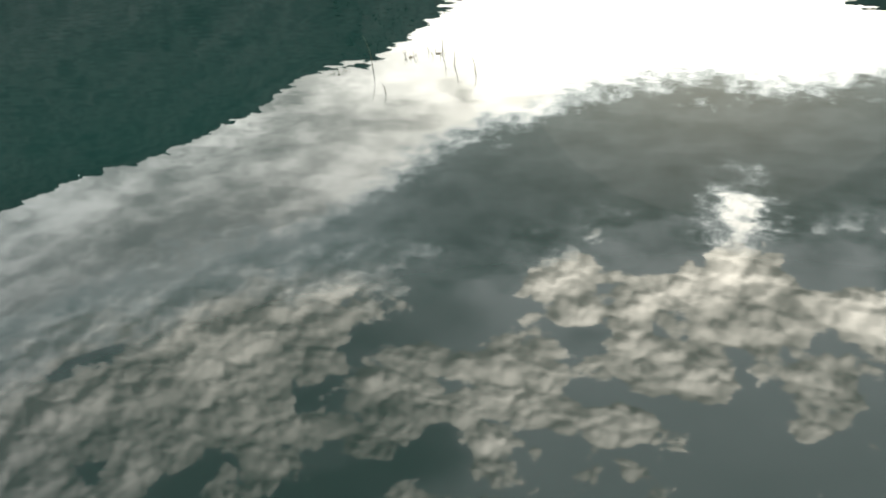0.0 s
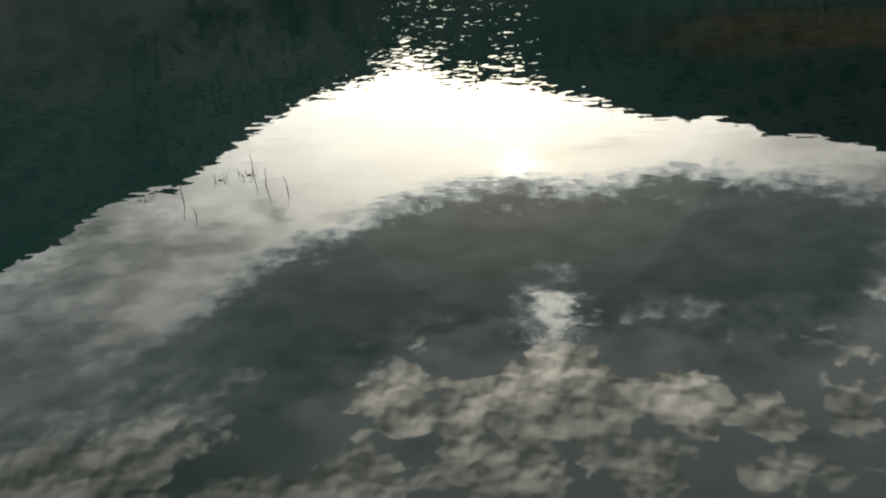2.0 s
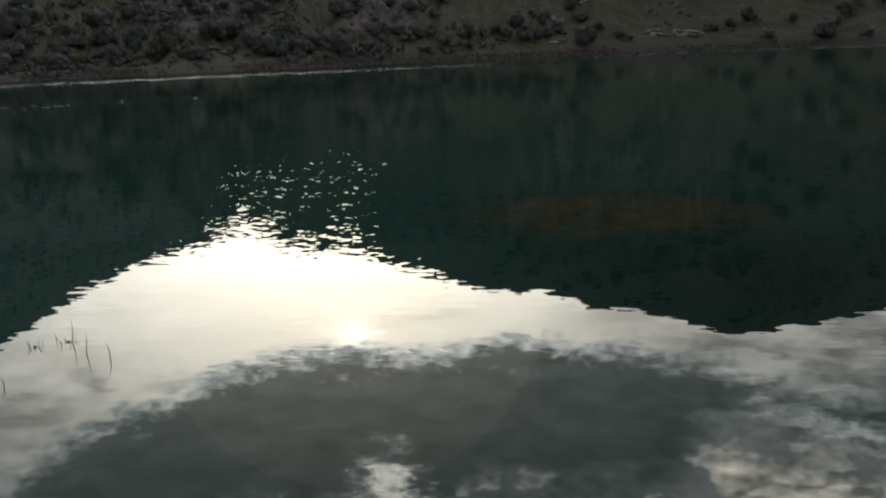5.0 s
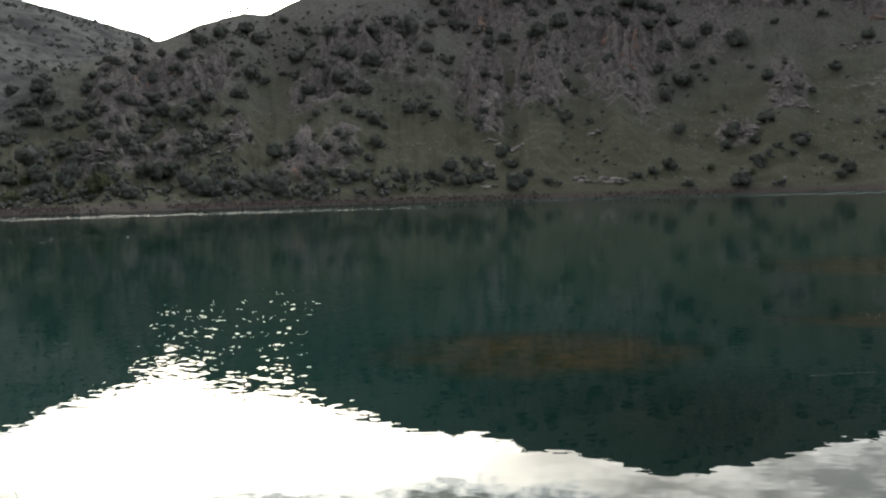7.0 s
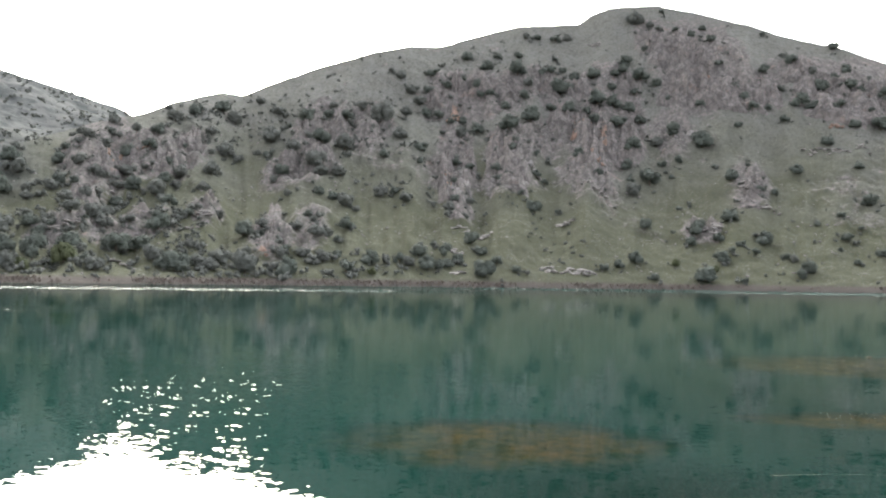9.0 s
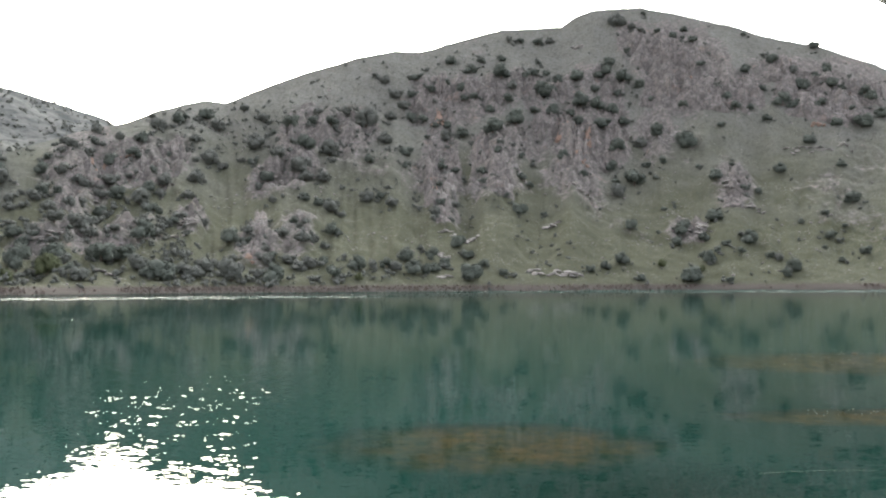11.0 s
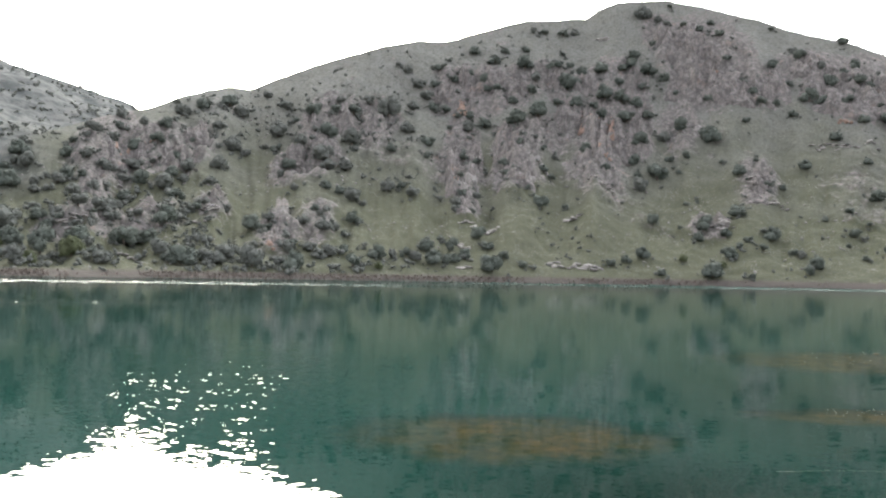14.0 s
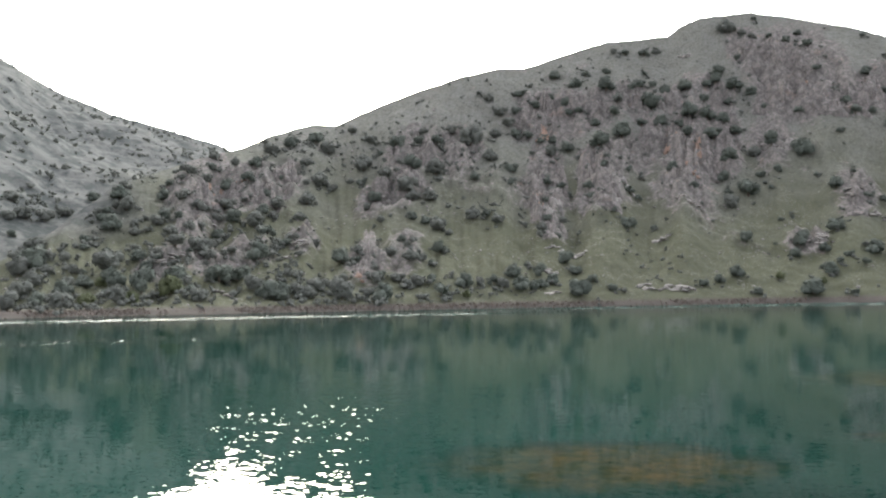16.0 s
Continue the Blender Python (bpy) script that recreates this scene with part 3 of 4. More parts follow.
    ob = new(name, me)
    ob.parent = parent
    return tagged(ob, label)


# ---- ground, lake bed, water ----
def build_hillside():
    bearings = np.concatenate([np.arange(-90, -66, 2.0), np.arange(-66, -39, 0.4), np.arange(-39, 29.5, 0.085), np.arange(29.5, 90.1, 1.5)])
    bearings[-1] = 90.0
    ranges = np.concatenate([np.arange(318, 560, 1.5), np.arange(560, 815, 1.7), np.linspace(818, 1150, 110), np.linspace(1165, 1900, 14)])
    th, r = np.meshgrid(bearings, ranges)
    z, rock = hill(th, r)
    x, y = r * np.sin(np.radians(th)), r * np.cos(np.radians(th))
    rows, cols = th.shape
    me = bpy.data.meshes.new("hillside")
    me.vertices.add(rows * cols)
    me.vertices.foreach_set("co", np.stack([x, y, z], -1).astype(np.float32).ravel())
    i = (np.arange(rows - 1)[:, None] * cols + np.arange(cols - 1)[None, :]).ravel()
    quads = np.stack([i, i + 1, i + cols + 1, i + cols], -1).astype(np.int32)
    me.loops.add(quads.size)
    me.loops.foreach_set("vertex_index", quads.ravel())
    me.polygons.add(len(quads))
    me.polygons.foreach_set("loop_start", np.arange(0, quads.size, 4, dtype=np.int32))
    me.polygons.foreach_set("loop_total", np.full(len(quads), 4, dtype=np.int32))
    me.update(calc_edges=True)
    me.attributes.new("rock", "FLOAT", "POINT").data.foreach_set("value", rock.astype(np.float32).ravel())
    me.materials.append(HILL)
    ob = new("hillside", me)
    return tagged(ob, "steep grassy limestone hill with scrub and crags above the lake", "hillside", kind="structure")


def build_water():
    bm = bmesh.new()
    ring = [bm.verts.new((490 * math.sin(a), 490 * math.cos(a), 0)) for a in np.linspace(-math.pi / 2, math.pi / 2, 65)]
    ring += [bm.verts.new((490, -2, 0)), bm.verts.new((-490, -2, 0))]
    bm.faces.new(list(reversed(ring)))
    tagged(part("water", bm, WATER), "calm green lake water with fine ripples", "lake", kind="structure")
    bm = bmesh.new()
    grid = bmesh.ops.create_grid(bm, x_segments=60, y_segments=40, size=1.0)
    for v in grid["verts"]:
        v.co = (v.co.x * 495, 246 + v.co.y * 250, 0)
        v.co.z = -3.4 + 0.8 * (noise.noise((v.co.x / 30, v.co.y / 30, 0)))
    tagged(part("lake_bed", bm, BED), "dark silty lake bed under green water", "lake bed", kind="structure")


def build_bank():
    bm = bmesh.new()
    bmesh.ops.create_grid(bm, x_segments=80, y_segments=50, size=1.0)
    for v in bm.verts:
        u, w = v.co.x, (1 - v.co.y) / 2
        x = math.copysign(abs(u) ** 2.6, u) * 1900
        y = 0.62 - w ** 3 * 1800
        z = 1.35 + 0.1 * noise.noise((x / 3, y / 3, 2)) + max(0, -y - 10) * 0.01
        if w < 0.001:
            z = -3.6
        elif w < 0.05:
            z = 1.2
        v.co = (x, y, z)
    tagged(part("bank", bm, EARTH), "trodden earth bank at the water's edge", "ground", kind="structure")


build_hillside()
build_water()
build_bank()


# ---- scrub on the hillside ----
def leafy_mesh(name, rng, mat, lobes, leaves, size):
    """A crown about one metre across: lumpy masses closely set with small leaf tufts."""
    bm = bmesh.new()
    centres = []
    for k in range(lobes):
        a, d = rng.uniform(0, 6.283), 0.32 * math.sqrt(rng.random())
        rad = rng.uniform(0.15, 0.27)
        centres.append((Vector((d * math.cos(a), d * math.sin(a), rng.uniform(0.16, 0.74 - 0.9 * d))), rad))
    for c, rad in centres:
        made = bmesh.ops.create_icosphere(bm, subdivisions=2, radius=rad * 0.86)
        for v in made["verts"]:
            v.co = v.co * (1 + 0.45 * noise.noise(v.co * 9 + c * 13)) + c
            v.co.z = max(v.co.z * 0.92, 0.05)
    for k in range(leaves):
        c, rad = centres[rng.randrange(lobes)]
        d = Vector((rng.gauss(0, 1), rng.gauss(0, 1), rng.gauss(0.25, 1))).normalized()
        p = c + d * rad * rng.uniform(0.85, 1.12)
        p.z = max(p.z * 0.92, 0.04)
        s = size * rng.uniform(0.6, 1.3)
        a = d.orthogonal().normalized()
        b = d.cross(a)
        turn = rng.uniform(0, 6.283)
        a, b = a * math.cos(turn) + b * math.sin(turn), b * math.cos(turn) - a * math.sin(turn)
        tip = d * s * rng.uniform(0.2, 0.9)
        bm.faces.new([bm.verts.new(p - a * s), bm.verts.new(p + b * s * 0.5 + tip * 0.4), bm.verts.new(p + a * s * 0.9 + tip), bm.verts.new(p - b * s * 0.5)])
    me = bpy.data.meshes.new(name)
    bm.to_mesh(me)
    bm.free()
    me.materials.append(mat)
    return me


def trunk_mesh():
    bm = bmesh.new()

    def limb(a, b, ra, rb):
        axis = (b - a).normalized()
        u = axis.orthogonal().normalized()
        w = axis.cross(u)
        low = [bm.verts.new(a + (u * math.cos(t) + w * math.sin(t)) * ra) for t in np.linspace(0, 6.283, 7)[:-1]]
        high = [bm.verts.new(b + (u * math.cos(t) + w * math.sin(t)) * rb) for t in np.linspace(0, 6.283, 7)[:-1]]
        for i in range(6):
            bm.faces.new([low[i], low[(i + 1) % 6], high[(i + 1) % 6], high[i]])
        bm.faces.new(high)

    fork = Vector((0.01, 0.0, 0.16))
    limb(Vector((0, 0, -0.12)), fork, 0.045, 0.032)
    for tip in ((0.16, 0.05, 0.36), (-0.15, 0.08, 0.40), (0.02, -0.16, 0.42)):
        limb(fork, Vector(tip), 0.026, 0.012)
    me = bpy.data.meshes.new("trunk")
    bm.to_mesh(me)
    bm.free()
    me.materials.append(BARK)
    return me


SCRUB_A = [(-398, 572, 9.0), (-377, 539, 7.6), (-375, 555, 11.2), (-370, 633, 9.5), (-368, 587, 7.1), (-365, 591, 6.3), (-365, 562, 10.4),
           (-354, 510, 5.6), (-277, 408, 4.5), (-276, 413, 5.1), (-272, 396, 7.4), (-271, 412, 6.4), (-269, 492, 4.3), (-264, 456, 4.8),
           (-262, 476, 8.4), (-261, 381, 8.9), (-258, 457, 4.7), (-257, 462, 4.8), (-257, 387, 10.8), (-256, 448, 6.0), (-253, 405, 3.7),
           (-251, 464, 8.2), (-251, 421, 5.1), (-250, 539, 6.1), (-250, 390, 4.2), (-246, 412, 3.1), (-245, 436, 7.7), (-244, 418, 3.1),
           (-243, 390, 4.7), (-242, 565, 5.6), (-242, 499, 4.3), (-237, 480, 6.2)]
SCRUB_B = [(-237, 504, 4.3), (-237, 367, 4.5), (-236, 356, 6.6), (-235, 342, 9.6), (-234, 543, 4.6), (-234, 512, 5.8), (-234, 440, 5.1),
           (-232, 450, 2.6), (-229, 432, 5.0), (-229, 404, 4.2), (-228, 523, 6.8), (-226, 371, 5.0), (-224, 436, 3.2), (-224, 374, 2.8),
           (-223, 452, 6.5), (-223, 445, 6.4), (-222, 359, 4.4), (-220, 469, 7.3), (-217, 597, 4.3), (-216, 538, 5.2), (-216, 346, 6.3),
           (-216, 409, 4.2), (-215, 453, 4.5), (-214, 502, 3.5), (-213, 377, 11.2), (-213, 357, 5.4), (-213, 330, 5.1), (-212, 516, 7.2),
           (-212, 472, 5.3), (-210, 317, 6.4), (-208, 470, 4.6), (-207, 551, 7.6)]
SCRUB_C = [(-207, 582, 8.8), (-207, 296, 7.0), (-206, 425, 6.1), (-205, 389, 6.8), (-204, 356, 4.2), (-202, 438, 5.6), (-200, 520, 7.2),
           (-200, 472, 5.3), (-199, 394, 5.1), (-199, 485, 8.6), (-198, 507, 3.5), (-198, 385, 4.5), (-198, 620, 2.0), (-197, 353, 7.8),
           (-196, 594, 8.9), (-193, 387, 3.3), (-193, 325, 5.9), (-192, 454, 5.7), (-192, 338, 5.0), (-190, 304, 9.2), (-189, 469, 7.2),
           (-187, 392, 7.3), (-186, 544, 4.5), (-185, 389, 2.2), (-185, 374, 2.2), (-183, 609, 9.0), (-183, 428, 6.6), (-183, 351, 10.2),
           (-182, 500, 4.8), (-181, 406, 9.7), (-181, 394, 2.8), (-178, 323, 7.1)]
SCRUB_D = [(-177, 566, 6.1), (-177, 482, 5.3), (-177, 356, 3.6), (-176, 467, 10.3), (-175, 403, 5.1), (-175, 367, 7.4), (-175, 327, 4.8),
           (-174, 610, 8.2), (-173, 496, 6.8), (-170, 483, 4.6), (-169, 541, 3.7), (-169, 364, 4.7), (-169, 349, 7.5), (-165, 556, 9.7),
           (-165, 406, 4.5), (-164, 641, 6.0), (-164, 454, 7.5), (-162, 353, 4.0), (-161, 516, 7.0), (-159, 377, 9.0), (-157, 488, 5.3),
           (-156, 557, 5.2), (-155, 492, 3.3), (-154, 386, 9.1), (-154, 345, 7.3), (-153, 432, 4.1), (-152, 408, 9.0), (-150, 422, 3.5),
           (-149, 437, 4.2), (-147, 569, 3.8), (-147, 438, 4.8), (-145, 622, 7.4)]
SCRUB_E = [(-142, 585, 10.1), (-140, 370, 6.6), (-139, 567, 5.3), (-138, 458, 5.6), (-135, 608, 4.0), (-133, 360, 5.0), (-131, 390, 4.2),
           (-128, 363, 9.9), (-124, 519, 4.8), (-123, 539, 7.4), (-122, 602, 8.7), (-120, 371, 6.5), (-120, 554, 7.6), (-119, 437, 7.0),
           (-117, 390, 8.4), (-115, 583, 6.9), (-115, 370, 5.0), (-112, 442, 4.7), (-112, 447, 4.2), (-112, 503, 4.0), (-110, 408, 4.9),
           (-108, 611, 6.4), (-108, 631, 6.6), (-104, 568, 11.2), (-103, 542, 10.7), (-101, 374, 8.5), (-99, 539, 7.1), (-97, 420, 3.3),
           (-94, 506, 4.7), (-94, 605, 7.9), (-93, 386, 6.1), (-93, 408, 5.4)]
SCRUB_F = [(-93, 441, 5.2), (-93, 468, 4.3), (-92, 414, 3.8), (-90, 573, 11.2), (-87, 540, 8.5), (-86, 449, 3.5), (-86, 507, 4.6),
           (-85, 626, 7.3), (-84, 381, 7.6), (-83, 410, 6.5), (-81, 429, 5.6), (-77, 498, 7.8), (-76, 437, 5.2), (-73, 406, 5.3),
           (-72, 440, 2.9), (-72, 684, 3.5), (-71, 463, 6.6), (-71, 618, 13.6), (-68, 414, 4.3), (-64, 574, 5.2), (-63, 678, 6.1),
           (-61, 399, 6.3), (-60, 524, 7.5), (-56, 603, 7.3), (-55, 634, 6.6), (-53, 532, 4.8), (-53, 664, 8.6), (-52, 415, 7.0),
           (-49, 401, 3.6), (-46, 649, 8.4), (-45, 420, 4.4), (-44, 517, 6.7)]
SCRUB_G = [(-41, 644, 5.8), (-40, 666, 7.7), (-40, 594, 7.8), (-40, 571, 4.8), (-39, 426, 5.1), (-38, 682, 7.3), (-34, 424, 4.6),
           (-31, 440, 6.9), (-31, 640, 7.9), (-28, 625, 3.0), (-27, 672, 6.5), (-25, 424, 7.6), (-25, 470, 3.4), (-22, 632, 3.8),
           (-20, 428, 4.6), (-18, 509, 4.9), (-18, 450, 6.5), (-17, 558, 4.0), (-16, 583, 4.9), (-16, 432, 5.2), (-16, 679, 6.5),
           (-15, 530, 4.4), (-14, 638, 5.3), (-14, 618, 8.5), (-12, 709, 6.8), (-11, 445, 4.8), (-8, 508, 2.4), (-7, 580, 5.5),
           (-6, 525, 4.4), (-4, 474, 6.8), (-3, 630, 7.5), (-3, 669, 7.4)]
SCRUB_H = [(-1, 663, 4.8), (1, 463, 5.0), (3, 427, 8.7), (4, 694, 8.6), (7, 661, 6.3), (9, 445, 4.3), (10, 572, 5.5),
           (13, 707, 5.9), (13, 561, 4.7), (18, 652, 5.5), (19, 616, 11.8), (19, 440, 4.2), (22, 598, 4.3), (24, 602, 5.0),
           (25, 544, 3.3), (28, 682, 10.3), (29, 708, 5.9), (33, 658, 7.1), (33, 532, 7.6), (36, 672, 6.4), (36, 632, 9.8),
           (37, 734, 5.3), (37, 580, 5.6), (38, 597, 4.3), (42, 575, 4.1), (45, 597, 3.6), (47, 737, 6.2), (48, 692, 6.6),
           (48, 538, 3.2), (52, 660, 7.1), (56, 699, 6.7), (60, 717, 4.3)]
SCRUB_I = [(61, 680, 14.2), (62, 738, 7.2), (64, 457, 3.9), (65, 702, 5.1), (66, 661, 7.4), (67, 601, 6.5), (71, 741, 4.4),
           (73, 693, 7.5), (73, 461, 4.5), (77, 647, 5.5), (78, 581, 4.9), (82, 636, 7.7), (83, 468, 6.2), (87, 659, 9.2),
           (88, 688, 8.3), (89, 450, 3.8), (98, 565, 8.2), (98, 519, 5.7), (99, 597, 6.5), (99, 582, 4.9), (99, 657, 9.1),
           (99, 629, 10.6), (100, 678, 5.7), (101, 606, 5.1), (104, 470, 4.0), (105, 694, 5.9), (105, 607, 8.8), (110, 657, 7.2),
           (111, 579, 12.7), (112, 697, 8.4), (112, 515, 1.9), (114, 447, 8.3)]
SCRUB_J = [(116, 707, 7.7), (117, 650, 7.1), (118, 680, 5.8), (119, 500, 5.5), (122, 458, 3.4), (123, 598, 5.1), (123, 548, 2.7),
           (124, 685, 10.0), (124, 623, 6.8), (125, 513, 7.6), (126, 584, 2.9), (128, 470, 7.0), (129, 518, 4.5), (130, 747, 10.9),
           (131, 552, 2.0), (132, 443, 3.3), (133, 720, 6.1), (134, 596, 5.1), (135, 684, 7.5), (136, 504, 5.0), (136, 478, 3.6),
           (137, 627, 8.4), (142, 743, 5.4), (143, 672, 5.7), (143, 485, 4.2), (147, 733, 4.5), (147, 521, 7.8), (148, 475, 4.2),
           (154, 615, 11.4), (154, 755, 4.3), (157, 594, 2.9), (159, 495, 8.1)]
SCRUB_K = [(161, 444, 4.5), (162, 735, 4.5), (162, 571, 6.4), (163, 656, 5.7), (163, 475, 4.2), (167, 472, 4.2), (167, 452, 6.9),
           (173, 729, 5.4), (175, 555, 4.9), (180, 595, 3.0), (184, 631, 4.5), (185, 739, 4.5), (185, 558, 3.5), (186, 690, 5.9),
           (187, 719, 6.1), (190, 661, 3.3), (192, 670, 3.3), (196, 483, 2.5), (197, 519, 3.3), (197, 465, 3.0), (197, 661, 5.7),
           (199, 648, 6.5), (205, 497, 5.8), (208, 582, 7.4), (211, 652, 4.9), (211, 520, 4.0), (211, 468, 4.9), (217, 507, 2.6),
           (219, 688, 8.6), (219, 639, 5.6), (226, 671, 5.9), (230, 474, 6.3)]
SCRUB_L = [(234, 735, 4.3), (235, 537, 8.4), (236, 655, 10.8), (240, 615, 7.1), (241, 713, 3.6), (245, 652, 9.2), (245, 698, 8.0),
           (248, 583, 4.5), (255, 688, 8.1), (257, 671, 8.6), (261, 646, 7.7), (265, 629, 6.5), (273, 685, 6.2), (278, 670, 8.7),
           (283, 643, 4.2), (283, 690, 8.2), (284, 632, 10.8), (285, 666, 5.2), (286, 719, 6.4), (291, 589, 3.1), (302, 666, 8.7),
           (302, 656, 6.9), (304, 643, 8.5), (313, 631, 5.9)]

SCRUB = SCRUB_A + SCRUB_B + SCRUB_C + SCRUB_D + SCRUB_E + SCRUB_F + SCRUB_G + SCRUB_H + SCRUB_I + SCRUB_J + SCRUB_K + SCRUB_L

CRAGS_EAST = [
    (73, 588, 83, 667, 23.0), (90, 598, 94, 625, 15.7), (102, 602, 115, 677, 17.4), (64, 633, 68, 672, 18.1), (75, 673, 79, 705, 19.3),
    (143, 667, 151, 699, 19.4), (154, 657, 167, 711, 19.2), (168, 653, 182, 706, 20.9), (183, 647, 190, 672, 19.1), (198, 649, 206, 674, 19.3),
    (213, 656, 226, 695, 19.7), (147, 702, 153, 729, 18.6), (159, 695, 170, 741, 20.3), (175, 691, 183, 719, 20.3), (140, 714, 145, 736, 15.1),
    (241, 653, 247, 668, 24.3), (249, 641, 266, 685, 27.6), (262, 634, 275, 664, 22.2)]
CRAGS_MIDDLE = [
    (276, 637, 293, 676, 24.3), (298, 656, 312, 685, 20.5), (271, 674, 282, 702, 25.4), (245, 674, 259, 713, 25.1), (162, 534, 169, 556, 13.0),
    (171, 553, 178, 575, 11.2), (-20, 531, -23, 604, 11.7), (-13, 502, -14, 555, 8.4), (-8, 562, -8, 613, 11.6), (18, 552, 21, 614, 15.7),
    (10, 582, 11, 628, 12.8), (24, 545, 26, 578, 11.3), (-33, 652, -35, 678, 18.6), (-18, 658, -20, 698, 18.7), (1, 663, 1, 685, 23.2),
    (22, 656, 23, 683, 18.7), (49, 675, 51, 702, 19.3), (56, 634, 60, 671, 18.1)]
CRAGS_WEST = [
    (-103, 550, -112, 597, 17.4), (-119, 540, -121, 549, 15.7), (-99, 591, -103, 614, 17.1), (-118, 570, -127, 612, 14.3), (-102, 414, -111, 450, 8.8),
    (-104, 441, -119, 502, 9.4), (-208, 475, -229, 524, 16.1), (-206, 508, -213, 526, 15.6), (-181, 497, -193, 529, 15.1), (-184, 543, -194, 573, 16.3),
    (-201, 435, -216, 465, 13.6)]
RUSTY_FACES = [
    (80, 593, 85, 627, 7.7), (87, 619, 87, 622, 5.7), (-103, 412, -106, 424, 3.9), (-19, 636, -20, 653, 5.8), (68, 626, 71, 652, 7.3)]



def build_scrub():
    rng = random.Random(4)
    wood = trunk_mesh()
    models = []
    for k in range(10):
        thing = new("bush")
        crown = new("crown", leafy_mesh("crown", rng, FRESH if k == 6 else HAZED_LEAF if k > 6 else LEAF, 8 + 2 * (k % 4), 760, 0.06))
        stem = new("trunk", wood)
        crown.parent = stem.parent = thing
        label = ("yellow-green leafy bush on the grassy hillside" if k == 6 else "shrub on the rocky hillside, paled grey-green for haze" if k > 6 else "dark evergreen bush on the rocky grassy hillside")
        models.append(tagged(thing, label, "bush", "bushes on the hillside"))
    first = [True] * 10
    for x, y, size in SCRUB:
        th, r = math.degrees(math.atan2(x, y)), math.hypot(x, y)
        z = float(hill(np.array([th]), np.array([r]))[0][0])
        # most bushes left of x = -40 take the leaf paled for haze
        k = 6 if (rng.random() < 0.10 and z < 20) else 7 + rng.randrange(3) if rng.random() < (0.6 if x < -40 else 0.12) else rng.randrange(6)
        m = pose(x, y, z, 0, 0, rng.uniform(0, 360)) @ Matrix.Diagonal((size * 1.38, size * 1.38, size * rng.uniform(1.15, 1.6), 1))
        if first[k]:
            models[k].matrix_basis = m
            first[k] = False
        else:
            made = copy_thing(models[k], Matrix())
            made.matrix_basis = m
    for k in range(10):
        if first[k]:
            models[k].matrix_basis = pose(150, 450, 6) @ Matrix.Scale(2.5, 4)


def build_low_scrub():
    """Countless small shrubs and tufts, joined."""
    rng = np.random.RandomState(8)
    base = []
    pr = random.Random(9)
    for k in range(6):
        me = leafy_mesh("tuft", pr, LEAF, 3, 26, 0.11)
        co = np.zeros(len(me.vertices) * 3, np.float32)
        me.vertices.foreach_get("co", co)
        base.append((co.reshape(-1, 3), [tuple(p.vertices) for p in me.polygons]))
    count = 15500
    th = rng.uniform(-40, 29, count)
    near = shore_line(th)
    r = near + 8 + rng.uniform(0, 1, count) ** 0.9 * 320
    distant = (th < -20) & (rng.uniform(0, 1, count) < 0.5)
    r = np.where(distant, rng.uniform(650, 1140, count), r)
    # shrubs root in the clefts beside the crags
    clefts = []
    for x0, y0, x1, y1, width in CRAGS_EAST + CRAGS_MIDDLE + CRAGS_WEST:
        for k in range(7):
            u, v = rng.uniform(-0.05, 1.1), rng.choice([-0.62, 0.62]) * rng.uniform(0.75, 1.2) * width
            px, py = x0 + (x1 - x0) * u + v, y0 + (y1 - y0) * u
            clefts.append((math.degrees(math.atan2(px, py)), math.hypot(px, py)))
    # and round the feet of the larger bushes
    for x0, y0, size in SCRUB:
        for k in range(3 if size > 5 else 2):
            a, d = rng.uniform(0, 6.283), size * rng.uniform(0.45, 1.1)
            px, py = x0 + d * math.cos(a), y0 + d * math.sin(a) * 1.4
            clefts.append((math.degrees(math.atan2(px, py)), math.hypot(px, py)))
    clefts = np.array(clefts)
    th[-len(clefts):], r[-len(clefts):] = clefts[:, 0], clefts[:, 1]
    distant[-len(clefts):] = False
    z, rock = hill(th, r)
    x, y = r * np.sin(np.radians(th)), r * np.cos(np.radians(th))
    hollow = (hill(th - 0.35, r)[0] + hill(th + 0.35, r)[0]) / 2 - z
    dense = fbm(x / 45, y / 45, 71, 3)
    left = 1 - smooth(-12, 12, th)
    edge_belt = (1 - smooth(15, 52, r - near)) * (1 - smooth(-26, -8, th))
    keep = rng.uniform(0, 1, count) < (0.006 + 0.28 * edge_belt + 0.75 * smooth(0.42, 0.66, dense) * (0.10 + 1.05 * left) + 0.06 * rock + 0.5 * rock * smooth(0.6, 3.0, hollow)) * np.where(distant, 0.9, 0.35 + 0.65 * (1 - smooth(210, 310, r - near)))
    keep |= distant & (rng.uniform(0, 1, count) < 0.35)
    keep[-len(clefts):] = True
    keep &= distant | (np.degrees(np.arctan2(z - 3, r)) < table(RIDGE, th) - 0.25)
    verts, faces, at = [], [], 0
    for i in np.nonzero(keep)[0]:
        co, polys = base[i % 6]
        s = (0.8 + (2.4 + 1.4 * left[i]) * rng.uniform() ** 2.0) * (1.5 if distant[i] else 1.5 if i >= count - len(clefts) else 1.0)
        a = rng.uniform(0, 6.283)
        turned = np.stack([co[:, 0] * math.cos(a) - co[:, 1] * math.sin(a), co[:, 0] * math.sin(a) + co[:, 1] * math.cos(a), co[:, 2]], -1)
        verts.append(turned * s * 1.2 + [x[i], y[i], z[i] - 0.1 * s])
        faces += [tuple(v + at for v in p) for p in polys]
        at += len(co)
